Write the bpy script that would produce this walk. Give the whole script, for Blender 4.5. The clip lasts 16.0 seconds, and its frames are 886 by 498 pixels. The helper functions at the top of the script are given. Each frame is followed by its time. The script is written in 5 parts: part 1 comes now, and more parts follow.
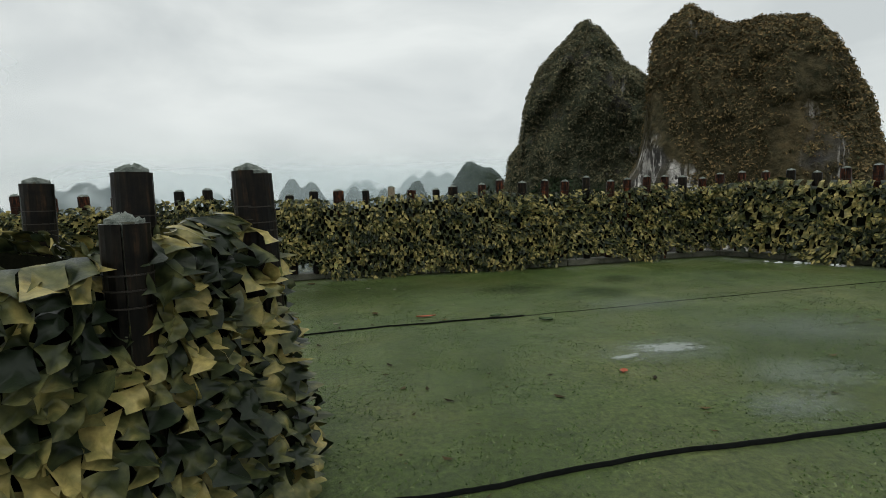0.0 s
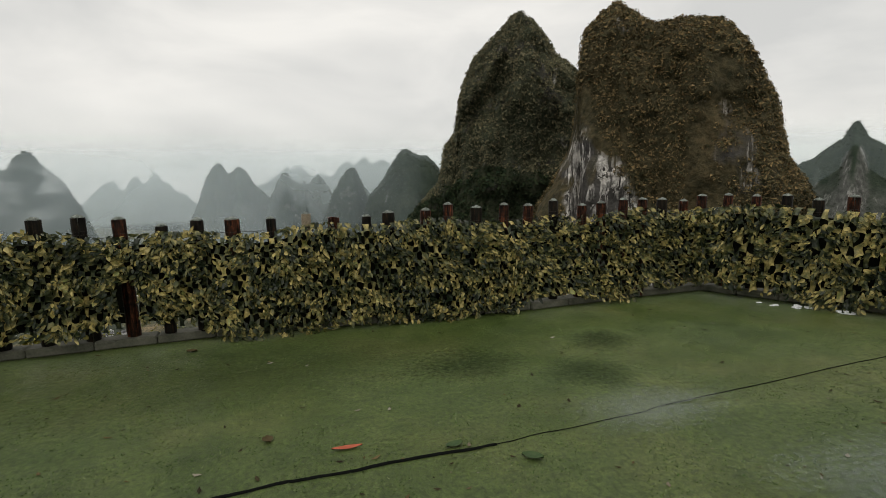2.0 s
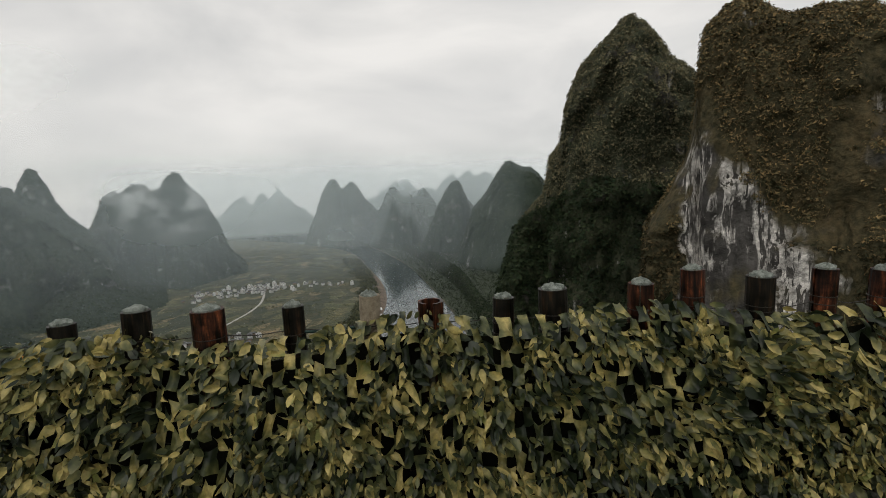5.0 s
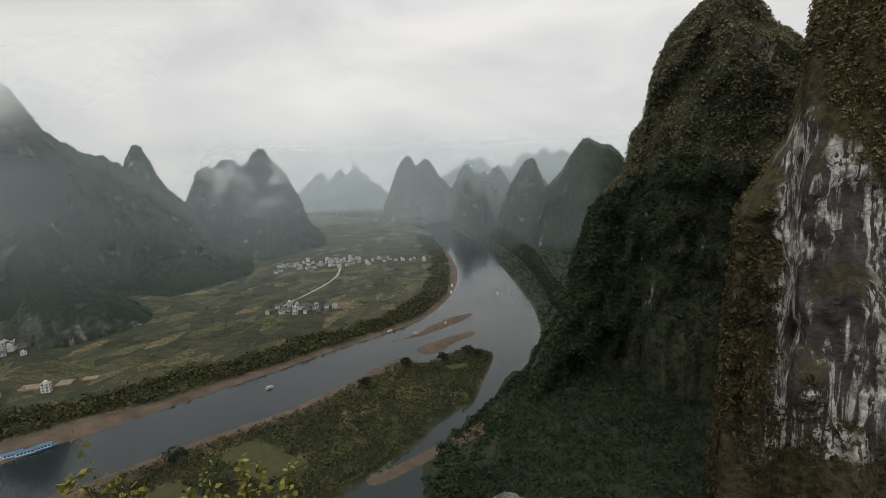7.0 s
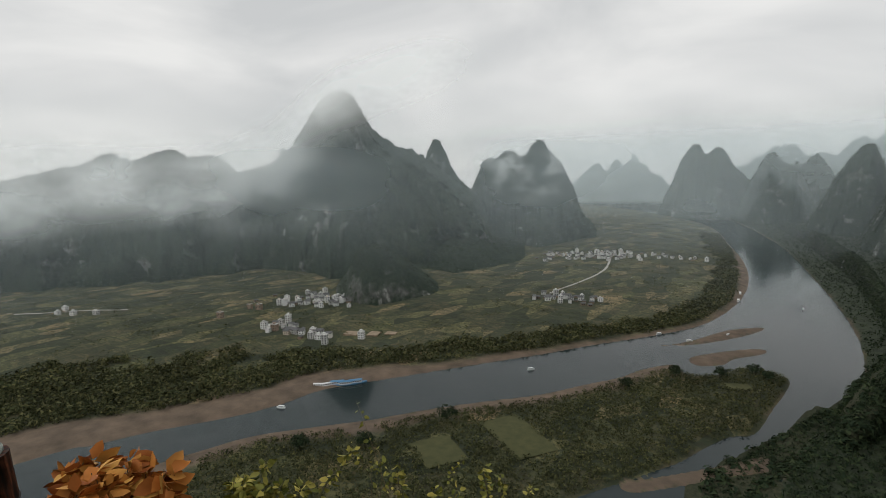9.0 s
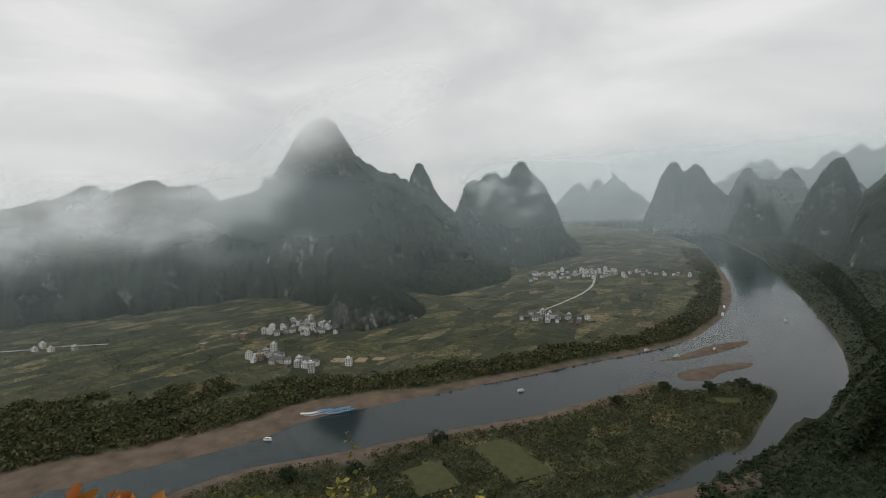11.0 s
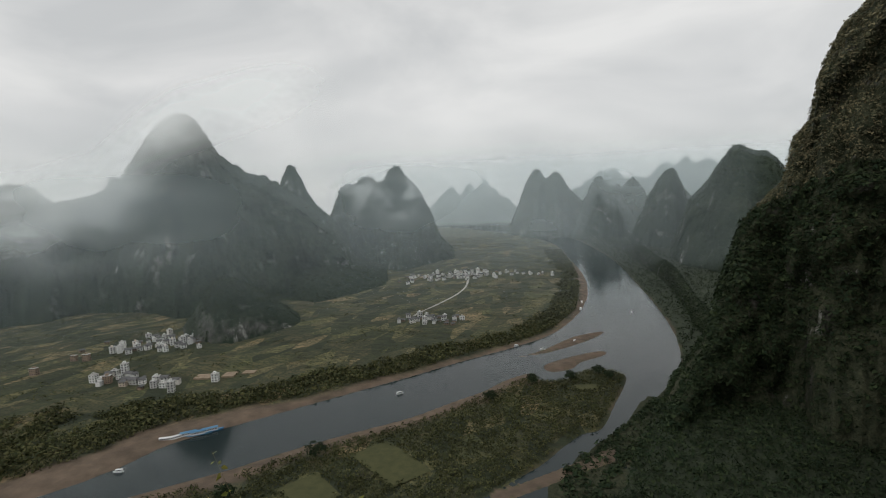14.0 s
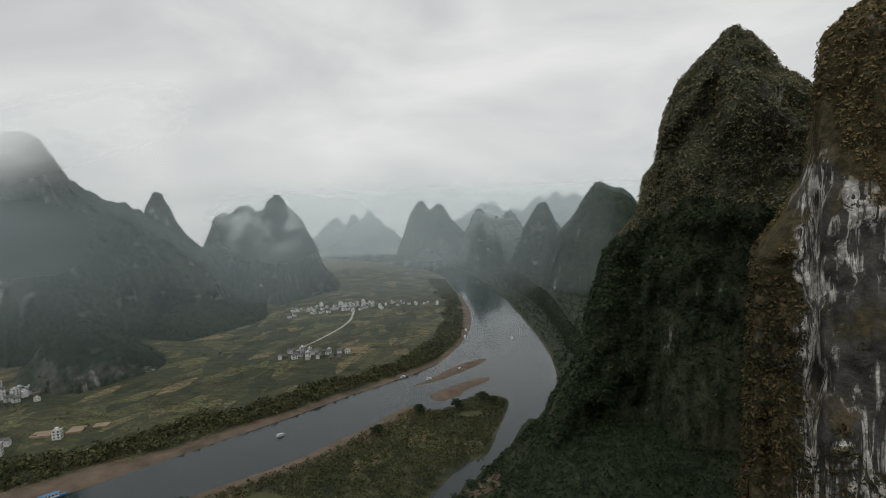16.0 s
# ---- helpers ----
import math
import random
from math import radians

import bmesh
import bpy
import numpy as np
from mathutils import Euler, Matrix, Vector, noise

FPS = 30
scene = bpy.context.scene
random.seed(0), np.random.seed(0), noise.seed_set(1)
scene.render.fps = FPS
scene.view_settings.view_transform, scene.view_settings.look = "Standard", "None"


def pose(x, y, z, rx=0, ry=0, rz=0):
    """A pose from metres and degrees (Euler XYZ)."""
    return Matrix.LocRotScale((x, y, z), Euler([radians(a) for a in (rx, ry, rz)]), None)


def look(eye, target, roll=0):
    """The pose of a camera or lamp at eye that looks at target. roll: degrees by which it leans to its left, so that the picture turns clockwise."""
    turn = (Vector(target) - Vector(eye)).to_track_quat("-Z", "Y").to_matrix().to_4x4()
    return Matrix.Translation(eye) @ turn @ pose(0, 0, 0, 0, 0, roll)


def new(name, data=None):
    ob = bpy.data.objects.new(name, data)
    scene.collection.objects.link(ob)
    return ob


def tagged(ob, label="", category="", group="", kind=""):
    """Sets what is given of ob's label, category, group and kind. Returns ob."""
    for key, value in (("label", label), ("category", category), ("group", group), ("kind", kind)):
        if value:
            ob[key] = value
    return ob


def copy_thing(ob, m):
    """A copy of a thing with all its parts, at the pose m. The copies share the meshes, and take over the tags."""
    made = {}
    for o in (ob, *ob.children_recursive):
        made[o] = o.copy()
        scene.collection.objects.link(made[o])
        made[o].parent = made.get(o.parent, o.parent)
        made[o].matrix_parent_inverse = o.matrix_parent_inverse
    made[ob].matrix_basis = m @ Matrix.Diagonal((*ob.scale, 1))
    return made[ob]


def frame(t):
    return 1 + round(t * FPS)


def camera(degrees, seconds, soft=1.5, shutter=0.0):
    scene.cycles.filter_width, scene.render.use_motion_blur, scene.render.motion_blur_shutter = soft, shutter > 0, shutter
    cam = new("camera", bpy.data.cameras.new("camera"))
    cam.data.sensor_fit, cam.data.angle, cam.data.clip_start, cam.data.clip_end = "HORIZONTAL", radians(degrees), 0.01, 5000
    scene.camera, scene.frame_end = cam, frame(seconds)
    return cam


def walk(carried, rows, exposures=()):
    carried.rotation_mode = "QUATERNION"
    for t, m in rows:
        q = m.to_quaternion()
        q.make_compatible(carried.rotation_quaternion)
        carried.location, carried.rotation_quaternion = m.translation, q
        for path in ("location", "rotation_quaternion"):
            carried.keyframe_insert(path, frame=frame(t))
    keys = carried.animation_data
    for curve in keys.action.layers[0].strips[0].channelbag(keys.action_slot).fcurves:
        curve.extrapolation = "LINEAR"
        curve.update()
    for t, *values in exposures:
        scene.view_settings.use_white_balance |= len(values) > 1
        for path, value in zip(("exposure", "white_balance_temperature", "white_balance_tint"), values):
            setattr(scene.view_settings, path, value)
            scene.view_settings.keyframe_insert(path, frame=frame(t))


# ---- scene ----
cam = camera(81.2, 16.0, soft=0.8)
PATH = [
    (0.0, pose(0.562, 1.284, 0.961, 84.43, 2.09, -2.64)),
    (0.5, pose(0.607, 1.685, 1.072, 83.60, 1.13, -7.52)),
    (0.8, pose(0.600, 1.886, 1.152, 83.13, 0.86, -8.11)),
    (1.0, pose(0.600, 2.042, 1.203, 83.16, 1.02, -8.20)),
    (1.5, pose(0.617, 2.364, 1.331, 83.18, 1.05, -9.76)),
    (2.0, pose(0.675, 2.812, 1.373, 82.88, 1.38, -9.75)),
    (2.5, pose(0.667, 3.262, 1.440, 81.63, 1.95, -3.88)),
    (2.8, pose(0.684, 3.571, 1.454, 81.65, 2.81, -2.58)),
    (3.0, pose(0.712, 3.771, 1.451, 81.83, 3.06, -2.11)),
    (3.5, pose(0.753, 4.256, 1.473, 82.71, 3.11, -0.11)),
    (3.7, pose(0.743, 4.456, 1.478, 83.46, 3.02, 0.04)),
    (5.8, pose(0.477, 6.507, 1.531, 84.60, 0.64, 5.35)),
    (6.0, pose(0.441, 6.682, 1.534, 84.21, 0.79, 7.30)),
    (6.2, pose(0.396, 6.834, 1.536, 83.58, 1.14, 8.58)),
    (6.5, pose(0.322, 7.021, 1.534, 82.74, 1.34, 8.77)),
    (6.6, pose(0.302, 7.075, 1.535, 82.54, 1.39, 9.00)),
    (7.0, pose(0.241, 7.261, 1.566, 82.36, 1.56, 9.64)),
    (7.5, pose(0.220, 7.400, 1.640, 81.69, 1.50, 10.10)),
    (8.0, pose(0.200, 7.500, 1.720, 81.59, 0.93, 18.49)),
    (8.5, pose(0.200, 7.540, 1.760, 81.40, 0.75, 34.99)),
    (8.7, pose(0.200, 7.550, 1.765, 81.50, 0.85, 38.77)),
    (10.8, pose(0.199, 7.561, 1.770, 84.43, 2.63, 38.06)),
    (11.0, pose(0.200, 7.560, 1.770, 84.48, 2.63, 37.42)),
    (11.5, pose(0.202, 7.558, 1.770, 84.57, 2.73, 36.39)),
    (12.0, pose(0.204, 7.556, 1.770, 84.50, 2.59, 35.00)),
    (12.5, pose(0.206, 7.554, 1.770, 84.38, 2.57, 32.64)),
    (13.0, pose(0.208, 7.552, 1.770, 84.35, 2.45, 29.66)),
    (13.5, pose(0.210, 7.550, 1.770, 84.30, 2.47, 26.45)),
    (14.0, pose(0.212, 7.548, 1.770, 84.31, 2.27, 23.75)),
    (14.5, pose(0.214, 7.546, 1.770, 84.44, 2.29, 21.68)),
    (15.0, pose(0.216, 7.544, 1.770, 84.86, 2.40, 19.60)),
    (15.5, pose(0.218, 7.542, 1.770, 85.87, 2.12, 15.65)),
    (16.0, pose(0.220, 7.540, 1.770, 87.24, 1.95, 11.09)),
]
# stops, kelvin and tint of the camera on the way
EXPOSURES = [(0.0, 0.10, 6450, 6), (1.0, 0.12, 6600, 9), (2.0, 0.18, 6900, 11), (2.5, 0.26, 7100, 12), (3.5, 0.12, 7000, 12),
             (6.0, 0.10, 6750, 12), (7.0, 0.1, 6720, 12), (7.5, 0.22, 6700, 12), (8.5, 0.12, 6650, 11), (11.0, 0.02, 6600, 11), (16.0, 0.0, 6600, 11)]
walk(cam, PATH, EXPOSURES)

# ---- world and light: overcast sky ----
world = bpy.data.worlds.new("overcast")
scene.world = world
world.use_nodes = True
wn, wl = world.node_tree.nodes, world.node_tree.links
bg = wn["Background"]
sky = wn.new("ShaderNodeTexSky")
sky.sky_type, sky.sun_disc = "NISHITA", False
sky.sun_elevation, sky.sun_rotation = radians(48), radians(200)
tc = wn.new("ShaderNodeTexCoord")
mp = wn.new("ShaderNodeMapping")
mp.inputs["Scale"].default_value = (1.0, 1.0, 2.6)
cl = wn.new("ShaderNodeTexNoise")
cl.inputs["Scale"].default_value, cl.inputs["Detail"].default_value = 2.3, 5.0
cl.inputs["Roughness"].default_value, cl.inputs["Distortion"].default_value = 0.5, 0.5
cr = wn.new("ShaderNodeValToRGB")
cr.color_ramp.elements[0].position, cr.color_ramp.elements[0].color = 0.34, (0.575, 0.595, 0.6, 1)
cr.color_ramp.elements[1].position, cr.color_ramp.elements[1].color = 0.66, (0.80, 0.81, 0.80, 1)
sc = wn.new("ShaderNodeMix")
sc.data_type = "RGBA"
sc.blend_type = "MULTIPLY"
sc.inputs["Factor"].default_value = 1.0
sc.inputs["B"].default_value = (0.1, 0.1, 0.1, 1)
mx = wn.new("ShaderNodeMix")
mx.data_type = "RGBA"
mx.inputs["Factor"].default_value = 0.94
wl.new(tc.outputs["Generated"], mp.inputs["Vector"])
wl.new(mp.outputs["Vector"], cl.inputs["Vector"])
wl.new(cl.outputs["Fac"], cr.inputs["Fac"])
wl.new(sky.outputs["Color"], sc.inputs["A"])
wl.new(sc.outputs["Result"], mx.inputs["A"])
wl.new(cr.outputs["Color"], mx.inputs["B"])
wl.new(mx.outputs["Result"], bg.inputs["Color"])
bg.inputs["Strength"].default_value = 1.0

sun = new("sun", bpy.data.lights.new("sun", "SUN"))
sun.data.energy, sun.data.angle, sun.data.color = 0.6, radians(40), (1.0, 0.97, 0.92)
sun.matrix_world = look((0, 0, 100), (25, 70, 0))


# ---- materials ----
def material(name):
    m = bpy.data.materials.new(name)
    m.use_nodes = True
    nt = m.node_tree
    return m, nt.nodes, nt.links, nt.nodes["Principled BSDF"]


def coords(n, l, scale=(1, 1, 1), kind="Object"):
    c = n.new("ShaderNodeTexCoord")
    p = n.new("ShaderNodeMapping")
    p.inputs["Scale"].default_value = scale
    l.new(c.outputs[kind], p.inputs["Vector"])
    return p.outputs["Vector"]


def noise_tex(n, l, vec, scale, detail=5.0, rough=0.55):
    t = n.new("ShaderNodeTexNoise")
    t.inputs["Scale"].default_value, t.inputs["Detail"].default_value = scale, detail
    t.inputs["Roughness"].default_value = rough
    l.new(vec, t.inputs["Vector"])
    return t.outputs["Fac"]


def ramp(n, l, fac, stops):
    r = n.new("ShaderNodeValToRGB")
    e = r.color_ramp.elements
    while len(e) < len(stops):
        e.new(0.5)
    for el, (p, c) in zip(e, stops):
        el.position, el.color = p, (*c, 1)
    l.new(fac, r.inputs["Fac"])
    return r.outputs["Color"]


def mixed(n, l, fac, a, b, blend="MIX"):
    m = n.new("ShaderNodeMix")
    m.data_type, m.blend_type = "RGBA", blend
    for sock, v in (("Factor", fac), ("A", a), ("B", b)):
        s = m.inputs[sock]
        if isinstance(v, (int, float)):
            s.default_value = v
        elif isinstance(v, tuple):
            s.default_value = (*v, 1)
        else:
            l.new(v, s)
    return m.outputs["Result"]


def bump(n, l, b, height, strength, distance):
    u = n.new("ShaderNodeBump")
    u.inputs["Strength"].default_value, u.inputs["Distance"].default_value = strength, distance
    l.new(height, u.inputs["Height"])
    l.new(u.outputs["Normal"], b.inputs["Normal"])


def simple(name, c0, c1, scale, rough=0.8, metal=0.0, relief=0.3, distance=0.01, detail=6.0, gloss=0.3):
    m, n, l, b = material(name)
    v = coords(n, l)
    f = noise_tex(n, l, v, scale, detail)
    g = noise_tex(n, l, v, scale * 9, 4)
    c = mixed(n, l, 0.35, ramp(n, l, f, [(0.3, c0), (0.7, c1)]), ramp(n, l, g, [(0.3, c0), (0.7, c1)]))
    l.new(c, b.inputs["Base Color"])
    b.inputs["Roughness"].default_value, b.inputs["Metallic"].default_value = rough, metal
    b.inputs["Specular IOR Level"].default_value = gloss
    bump(n, l, b, g, relief, distance)
    return m


def random_leaf(name, stops, rough=0.6, island=True, spread=1.0, gloss=0.12):
    """Leaves and cloth patches, each with a tint of its own."""
    m, n, l, b = material(name)
    if island:
        g = n.new("ShaderNodeNewGeometry")
        f = g.outputs["Random Per Island"]
    else:
        g = n.new("ShaderNodeObjectInfo")
        f = g.outputs["Random"]
    c = ramp(n, l, f, stops)
    v = coords(n, l)
    big = noise_tex(n, l, v, spread, 3)
    c = mixed(n, l, 0.5, c, ramp(n, l, big, [(0.35, (0.35, 0.35, 0.35)), (0.65, (1, 1, 1))]), "MULTIPLY")
    l.new(c, b.inputs["Base Color"])
    b.inputs["Roughness"].default_value = rough
    b.inputs["Specular IOR Level"].default_value = gloss
    return m


def karst(name, greens, rock, rock_at, scale, streak=0.06, pale=(0.5, 0.49, 0.46), streak_at=0.56, sheets=False):
    """Forest-clad limestone: mottled growth, bare rock where it is steep, pale streaks running down it."""
    m, n, l, b = material(name)
    v = coords(n, l)
    f = noise_tex(n, l, v, scale, 8, 0.62)
    fine = noise_tex(n, l, v, scale * 14, 5, 0.6)
    green = mixed(n, l, 0.5, ramp(n, l, f, [(0.32, greens[0]), (0.52, greens[1]), (0.7, greens[2])]),
                  ramp(n, l, fine, [(0.35, greens[0]), (0.65, greens[2])]))
    vs = coords(n, l, (1, 1, 0.028))
    run = noise_tex(n, l, vs, streak, 6, 0.65)
    bare = n.new("ShaderNodeAttribute")
    bare.attribute_name = "bare"
    lift = n.new("ShaderNodeMath")
    lift.operation = "MULTIPLY_ADD"
    lift.inputs[1].default_value = 0.3
    l.new(bare.outputs["Fac"], lift.inputs[0])
    l.new(noise_tex(n, l, v, scale * 1.3, 4), lift.inputs[2])
    patch = lift.outputs[0]
    tone = ramp(n, l, noise_tex(n, l, v, scale * 5, 5), [(0.35, tuple(k * 0.4 for k in rock)), (0.65, rock)])
    white = ramp(n, l, run, [(streak_at, (0, 0, 0)), (streak_at + 0.05, (1, 1, 1))])
    if sheets:
        # pale limewash comes in tall ragged sheets, with dark bare stone between
        broad = noise_tex(n, l, coords(n, l, (1, 1, 0.14)), 0.055, 6, 0.62)
        white = mixed(n, l, 1.0, white, ramp(n, l, broad, [(0.47, (0, 0, 0)), (0.52, (1, 1, 1))]), "MULTIPLY")
    stone = mixed(n, l, white, tone,
                  ramp(n, l, noise_tex(n, l, v, scale * 9, 5, 0.7), [(0.38, tuple(k * 0.3 for k in pale)), (0.6, pale)]))
    geo = n.new("ShaderNodeNewGeometry")
    sep = n.new("ShaderNodeSeparateXYZ")
    l.new(geo.outputs["Normal"], sep.inputs["Vector"])
    steep = ramp(n, l, sep.outputs["Z"], [(0.2, (1, 1, 1)), (0.62, (0, 0, 0))])
    mask = mixed(n, l, 1.0, steep, ramp(n, l, patch, [(rock_at, (0, 0, 0)), (rock_at + 0.1, (1, 1, 1))]), "MULTIPLY")
    l.new(mixed(n, l, mask, green, stone), b.inputs["Base Color"])
    b.inputs["Roughness"].default_value = 0.9
    b.inputs["Specular IOR Level"].default_value = 0.08
    bump(n, l, b, fine, 0.8, 0.08 / scale)
    return m


KARST_FAR = karst("karst_far", [(0.018, 0.03, 0.022), (0.03, 0.045, 0.03), (0.05, 0.062, 0.042)], (0.2, 0.2, 0.185), 0.57, 0.014, 0.035)
KARST_NEAR = karst("karst_near", [(0.019, 0.027, 0.017), (0.042, 0.05, 0.03), (0.08, 0.08, 0.05)], (0.1, 0.094, 0.084), 0.55, 0.02, 0.1)
KARST_CLIFF = karst("karst_cliff", [(0.022, 0.025, 0.015), (0.055, 0.052, 0.029), (0.13, 0.1, 0.054)], (0.11, 0.105, 0.098), 0.6, 0.018, 0.36, (0.78, 0.75, 0.7), 0.46, True)
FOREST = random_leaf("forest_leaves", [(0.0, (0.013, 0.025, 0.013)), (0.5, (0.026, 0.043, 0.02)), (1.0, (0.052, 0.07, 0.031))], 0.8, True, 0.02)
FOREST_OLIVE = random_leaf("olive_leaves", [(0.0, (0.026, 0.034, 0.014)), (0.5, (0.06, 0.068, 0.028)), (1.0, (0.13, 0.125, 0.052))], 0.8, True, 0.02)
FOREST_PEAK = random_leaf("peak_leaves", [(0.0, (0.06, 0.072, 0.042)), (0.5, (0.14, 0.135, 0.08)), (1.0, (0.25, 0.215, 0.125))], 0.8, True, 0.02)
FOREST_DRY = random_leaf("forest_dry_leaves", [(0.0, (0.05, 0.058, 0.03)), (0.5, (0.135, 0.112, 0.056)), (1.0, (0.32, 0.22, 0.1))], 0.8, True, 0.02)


def camo(name, island):
    """Printed camouflage cloth: large patches of tan, olive, grey-green and dark green, a little different on each flap."""
    m, n, l, b = material(name)
    g = n.new("ShaderNodeNewGeometry")
    if island:
        f = g.outputs["Random Per Island"]
    else:
        o = n.new("ShaderNodeObjectInfo")
        f = o.outputs["Random"]
    zone = noise_tex(n, l, g.outputs["Position"], 6.5, 3, 0.6)
    mixz = n.new("ShaderNodeMath")
    mixz.operation = "MULTIPLY_ADD"
    mixz.inputs[1].default_value = 0.3
    l.new(f, mixz.inputs[0])
    l.new(zone, mixz.inputs[2])
    c = ramp(n, l, mixz.outputs[0], [(0.52, (0.014, 0.022, 0.01)), (0.6, (0.05, 0.06, 0.023)), (0.68, (0.12, 0.122, 0.044)), (0.755, (0.26, 0.225, 0.078)), (0.83, (0.46, 0.37, 0.13)), (0.93, (0.22, 0.235, 0.075))])
    fine = noise_tex(n, l, g.outputs["Position"], 90, 4)
    c = mixed(n, l, 0.5, c, ramp(n, l, fine, [(0.3, (0.55, 0.55, 0.55)), (0.7, (1.2, 1.2, 1.2))]), "MULTIPLY")
    l.new(c, b.inputs["Base Color"])
    b.inputs["Roughness"].default_value = 0.4
    b.inputs["Specular IOR Level"].default_value = 0.3
    bump(n, l, b, fine, 0.3, 0.004)
    return m


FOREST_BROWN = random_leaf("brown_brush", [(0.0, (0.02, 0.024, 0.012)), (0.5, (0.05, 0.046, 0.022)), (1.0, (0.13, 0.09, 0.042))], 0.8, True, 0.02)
CAMO, CAMO_ONE = camo("camouflage_cloth", True), camo("camouflage_cloth_flap", False)
# near-black colour paints the shade in the gaps of the nets
GAP_SHADE = simple("net_gap_shade", (0.004, 0.005, 0.003), (0.014, 0.014, 0.009), 12, 0.9, gloss=0.0)
CONCRETE = simple("mossy_concrete", (0.045, 0.05, 0.032), (0.17, 0.165, 0.13), 5, 0.85, 0, 0.5, 0.01)
CAP = simple("weathered_cap", (0.025, 0.042, 0.03), (0.38, 0.41, 0.37), 38, 0.8, 0, 0.8, 0.008)


def bamboo(name, dark, mid, light):
    """Wet, weathered split bamboo: rusty stain running down over near-black."""
    m, n, l, b = material(name)
    run = noise_tex(n, l, coords(n, l, (1, 1, 0.12)), 55, 5, 0.6)
    spot = noise_tex(n, l, coords(n, l), 14, 6, 0.65)
    c = mixed(n, l, 0.9, ramp(n, l, run, [(0.38, dark), (0.54, mid), (0.7, light)]), ramp(n, l, spot, [(0.4, (0.12, 0.12, 0.12)), (0.62, (1.5, 1.4, 1.3))]), "MULTIPLY")
    l.new(c, b.inputs["Base Color"])
    l.new(ramp(n, l, spot, [(0.35, (0.28, 0.28, 0.28)), (0.65, (0.65, 0.65, 0.65))]), b.inputs["Roughness"])
    b.inputs["Specular IOR Level"].default_value = 0.16
    bump(n, l, b, run, 0.35, 0.004)
    return m


SLEEVE = bamboo("rusty_bamboo_sleeve", (0.006, 0.004, 0.003), (0.045, 0.015, 0.007), (0.19, 0.06, 0.025))
SLEEVE_DARK = bamboo("dark_bamboo_sleeve", (0.003, 0.003, 0.002), (0.010, 0.008, 0.005), (0.04, 0.022, 0.011))
PITTED = simple("pitted_tan_concrete", (0.16, 0.12, 0.075), (0.42, 0.36, 0.27), 38, 0.85, 0, 0.9, 0.01)
WIRE = simple("dark_wire", (0.02, 0.02, 0.018), (0.06, 0.05, 0.04), 60, 0.5, 0.6)


def turf():
    m, n, l, b = material("wet_artificial_turf")
    v = coords(n, l)
    big = noise_tex(n, l, v, 0.8, 6, 0.62)
    mid = noise_tex(n, l, v, 3.5, 8, 0.75)
    fine = noise_tex(n, l, coords(n, l, (1, 0.8, 1)), 34, 8, 0.85)
    c = ramp(n, l, big, [(0.3, (0.05, 0.087, 0.02)), (0.5, (0.086, 0.127, 0.034)), (0.72, (0.131, 0.153, 0.053))])
    c = mixed(n, l, 0.55, c, ramp(n, l, mid, [(0.32, (0.4, 0.45, 0.36)), (0.62, (1.15, 1.1, 1.05))]), "MULTIPLY")
    c = mixed(n, l, 0.75, c, ramp(n, l, fine, [(0.36, (0.1, 0.12, 0.1)), (0.64, (1.9, 1.85, 1.75))]), "MULTIPLY")
    l.new(c, b.inputs["Base Color"])
    wet = ramp(n, l, noise_tex(n, l, v, 0.9, 5), [(0.42, (0.3, 0.3, 0.3)), (0.6, (0.62, 0.62, 0.62))])
    l.new(wet, b.inputs["Roughness"])
    b.inputs["Specular IOR Level"].default_value = 0.45
    bump(n, l, b, fine, 0.8, 0.015)
    return m


M_TURF = turf()


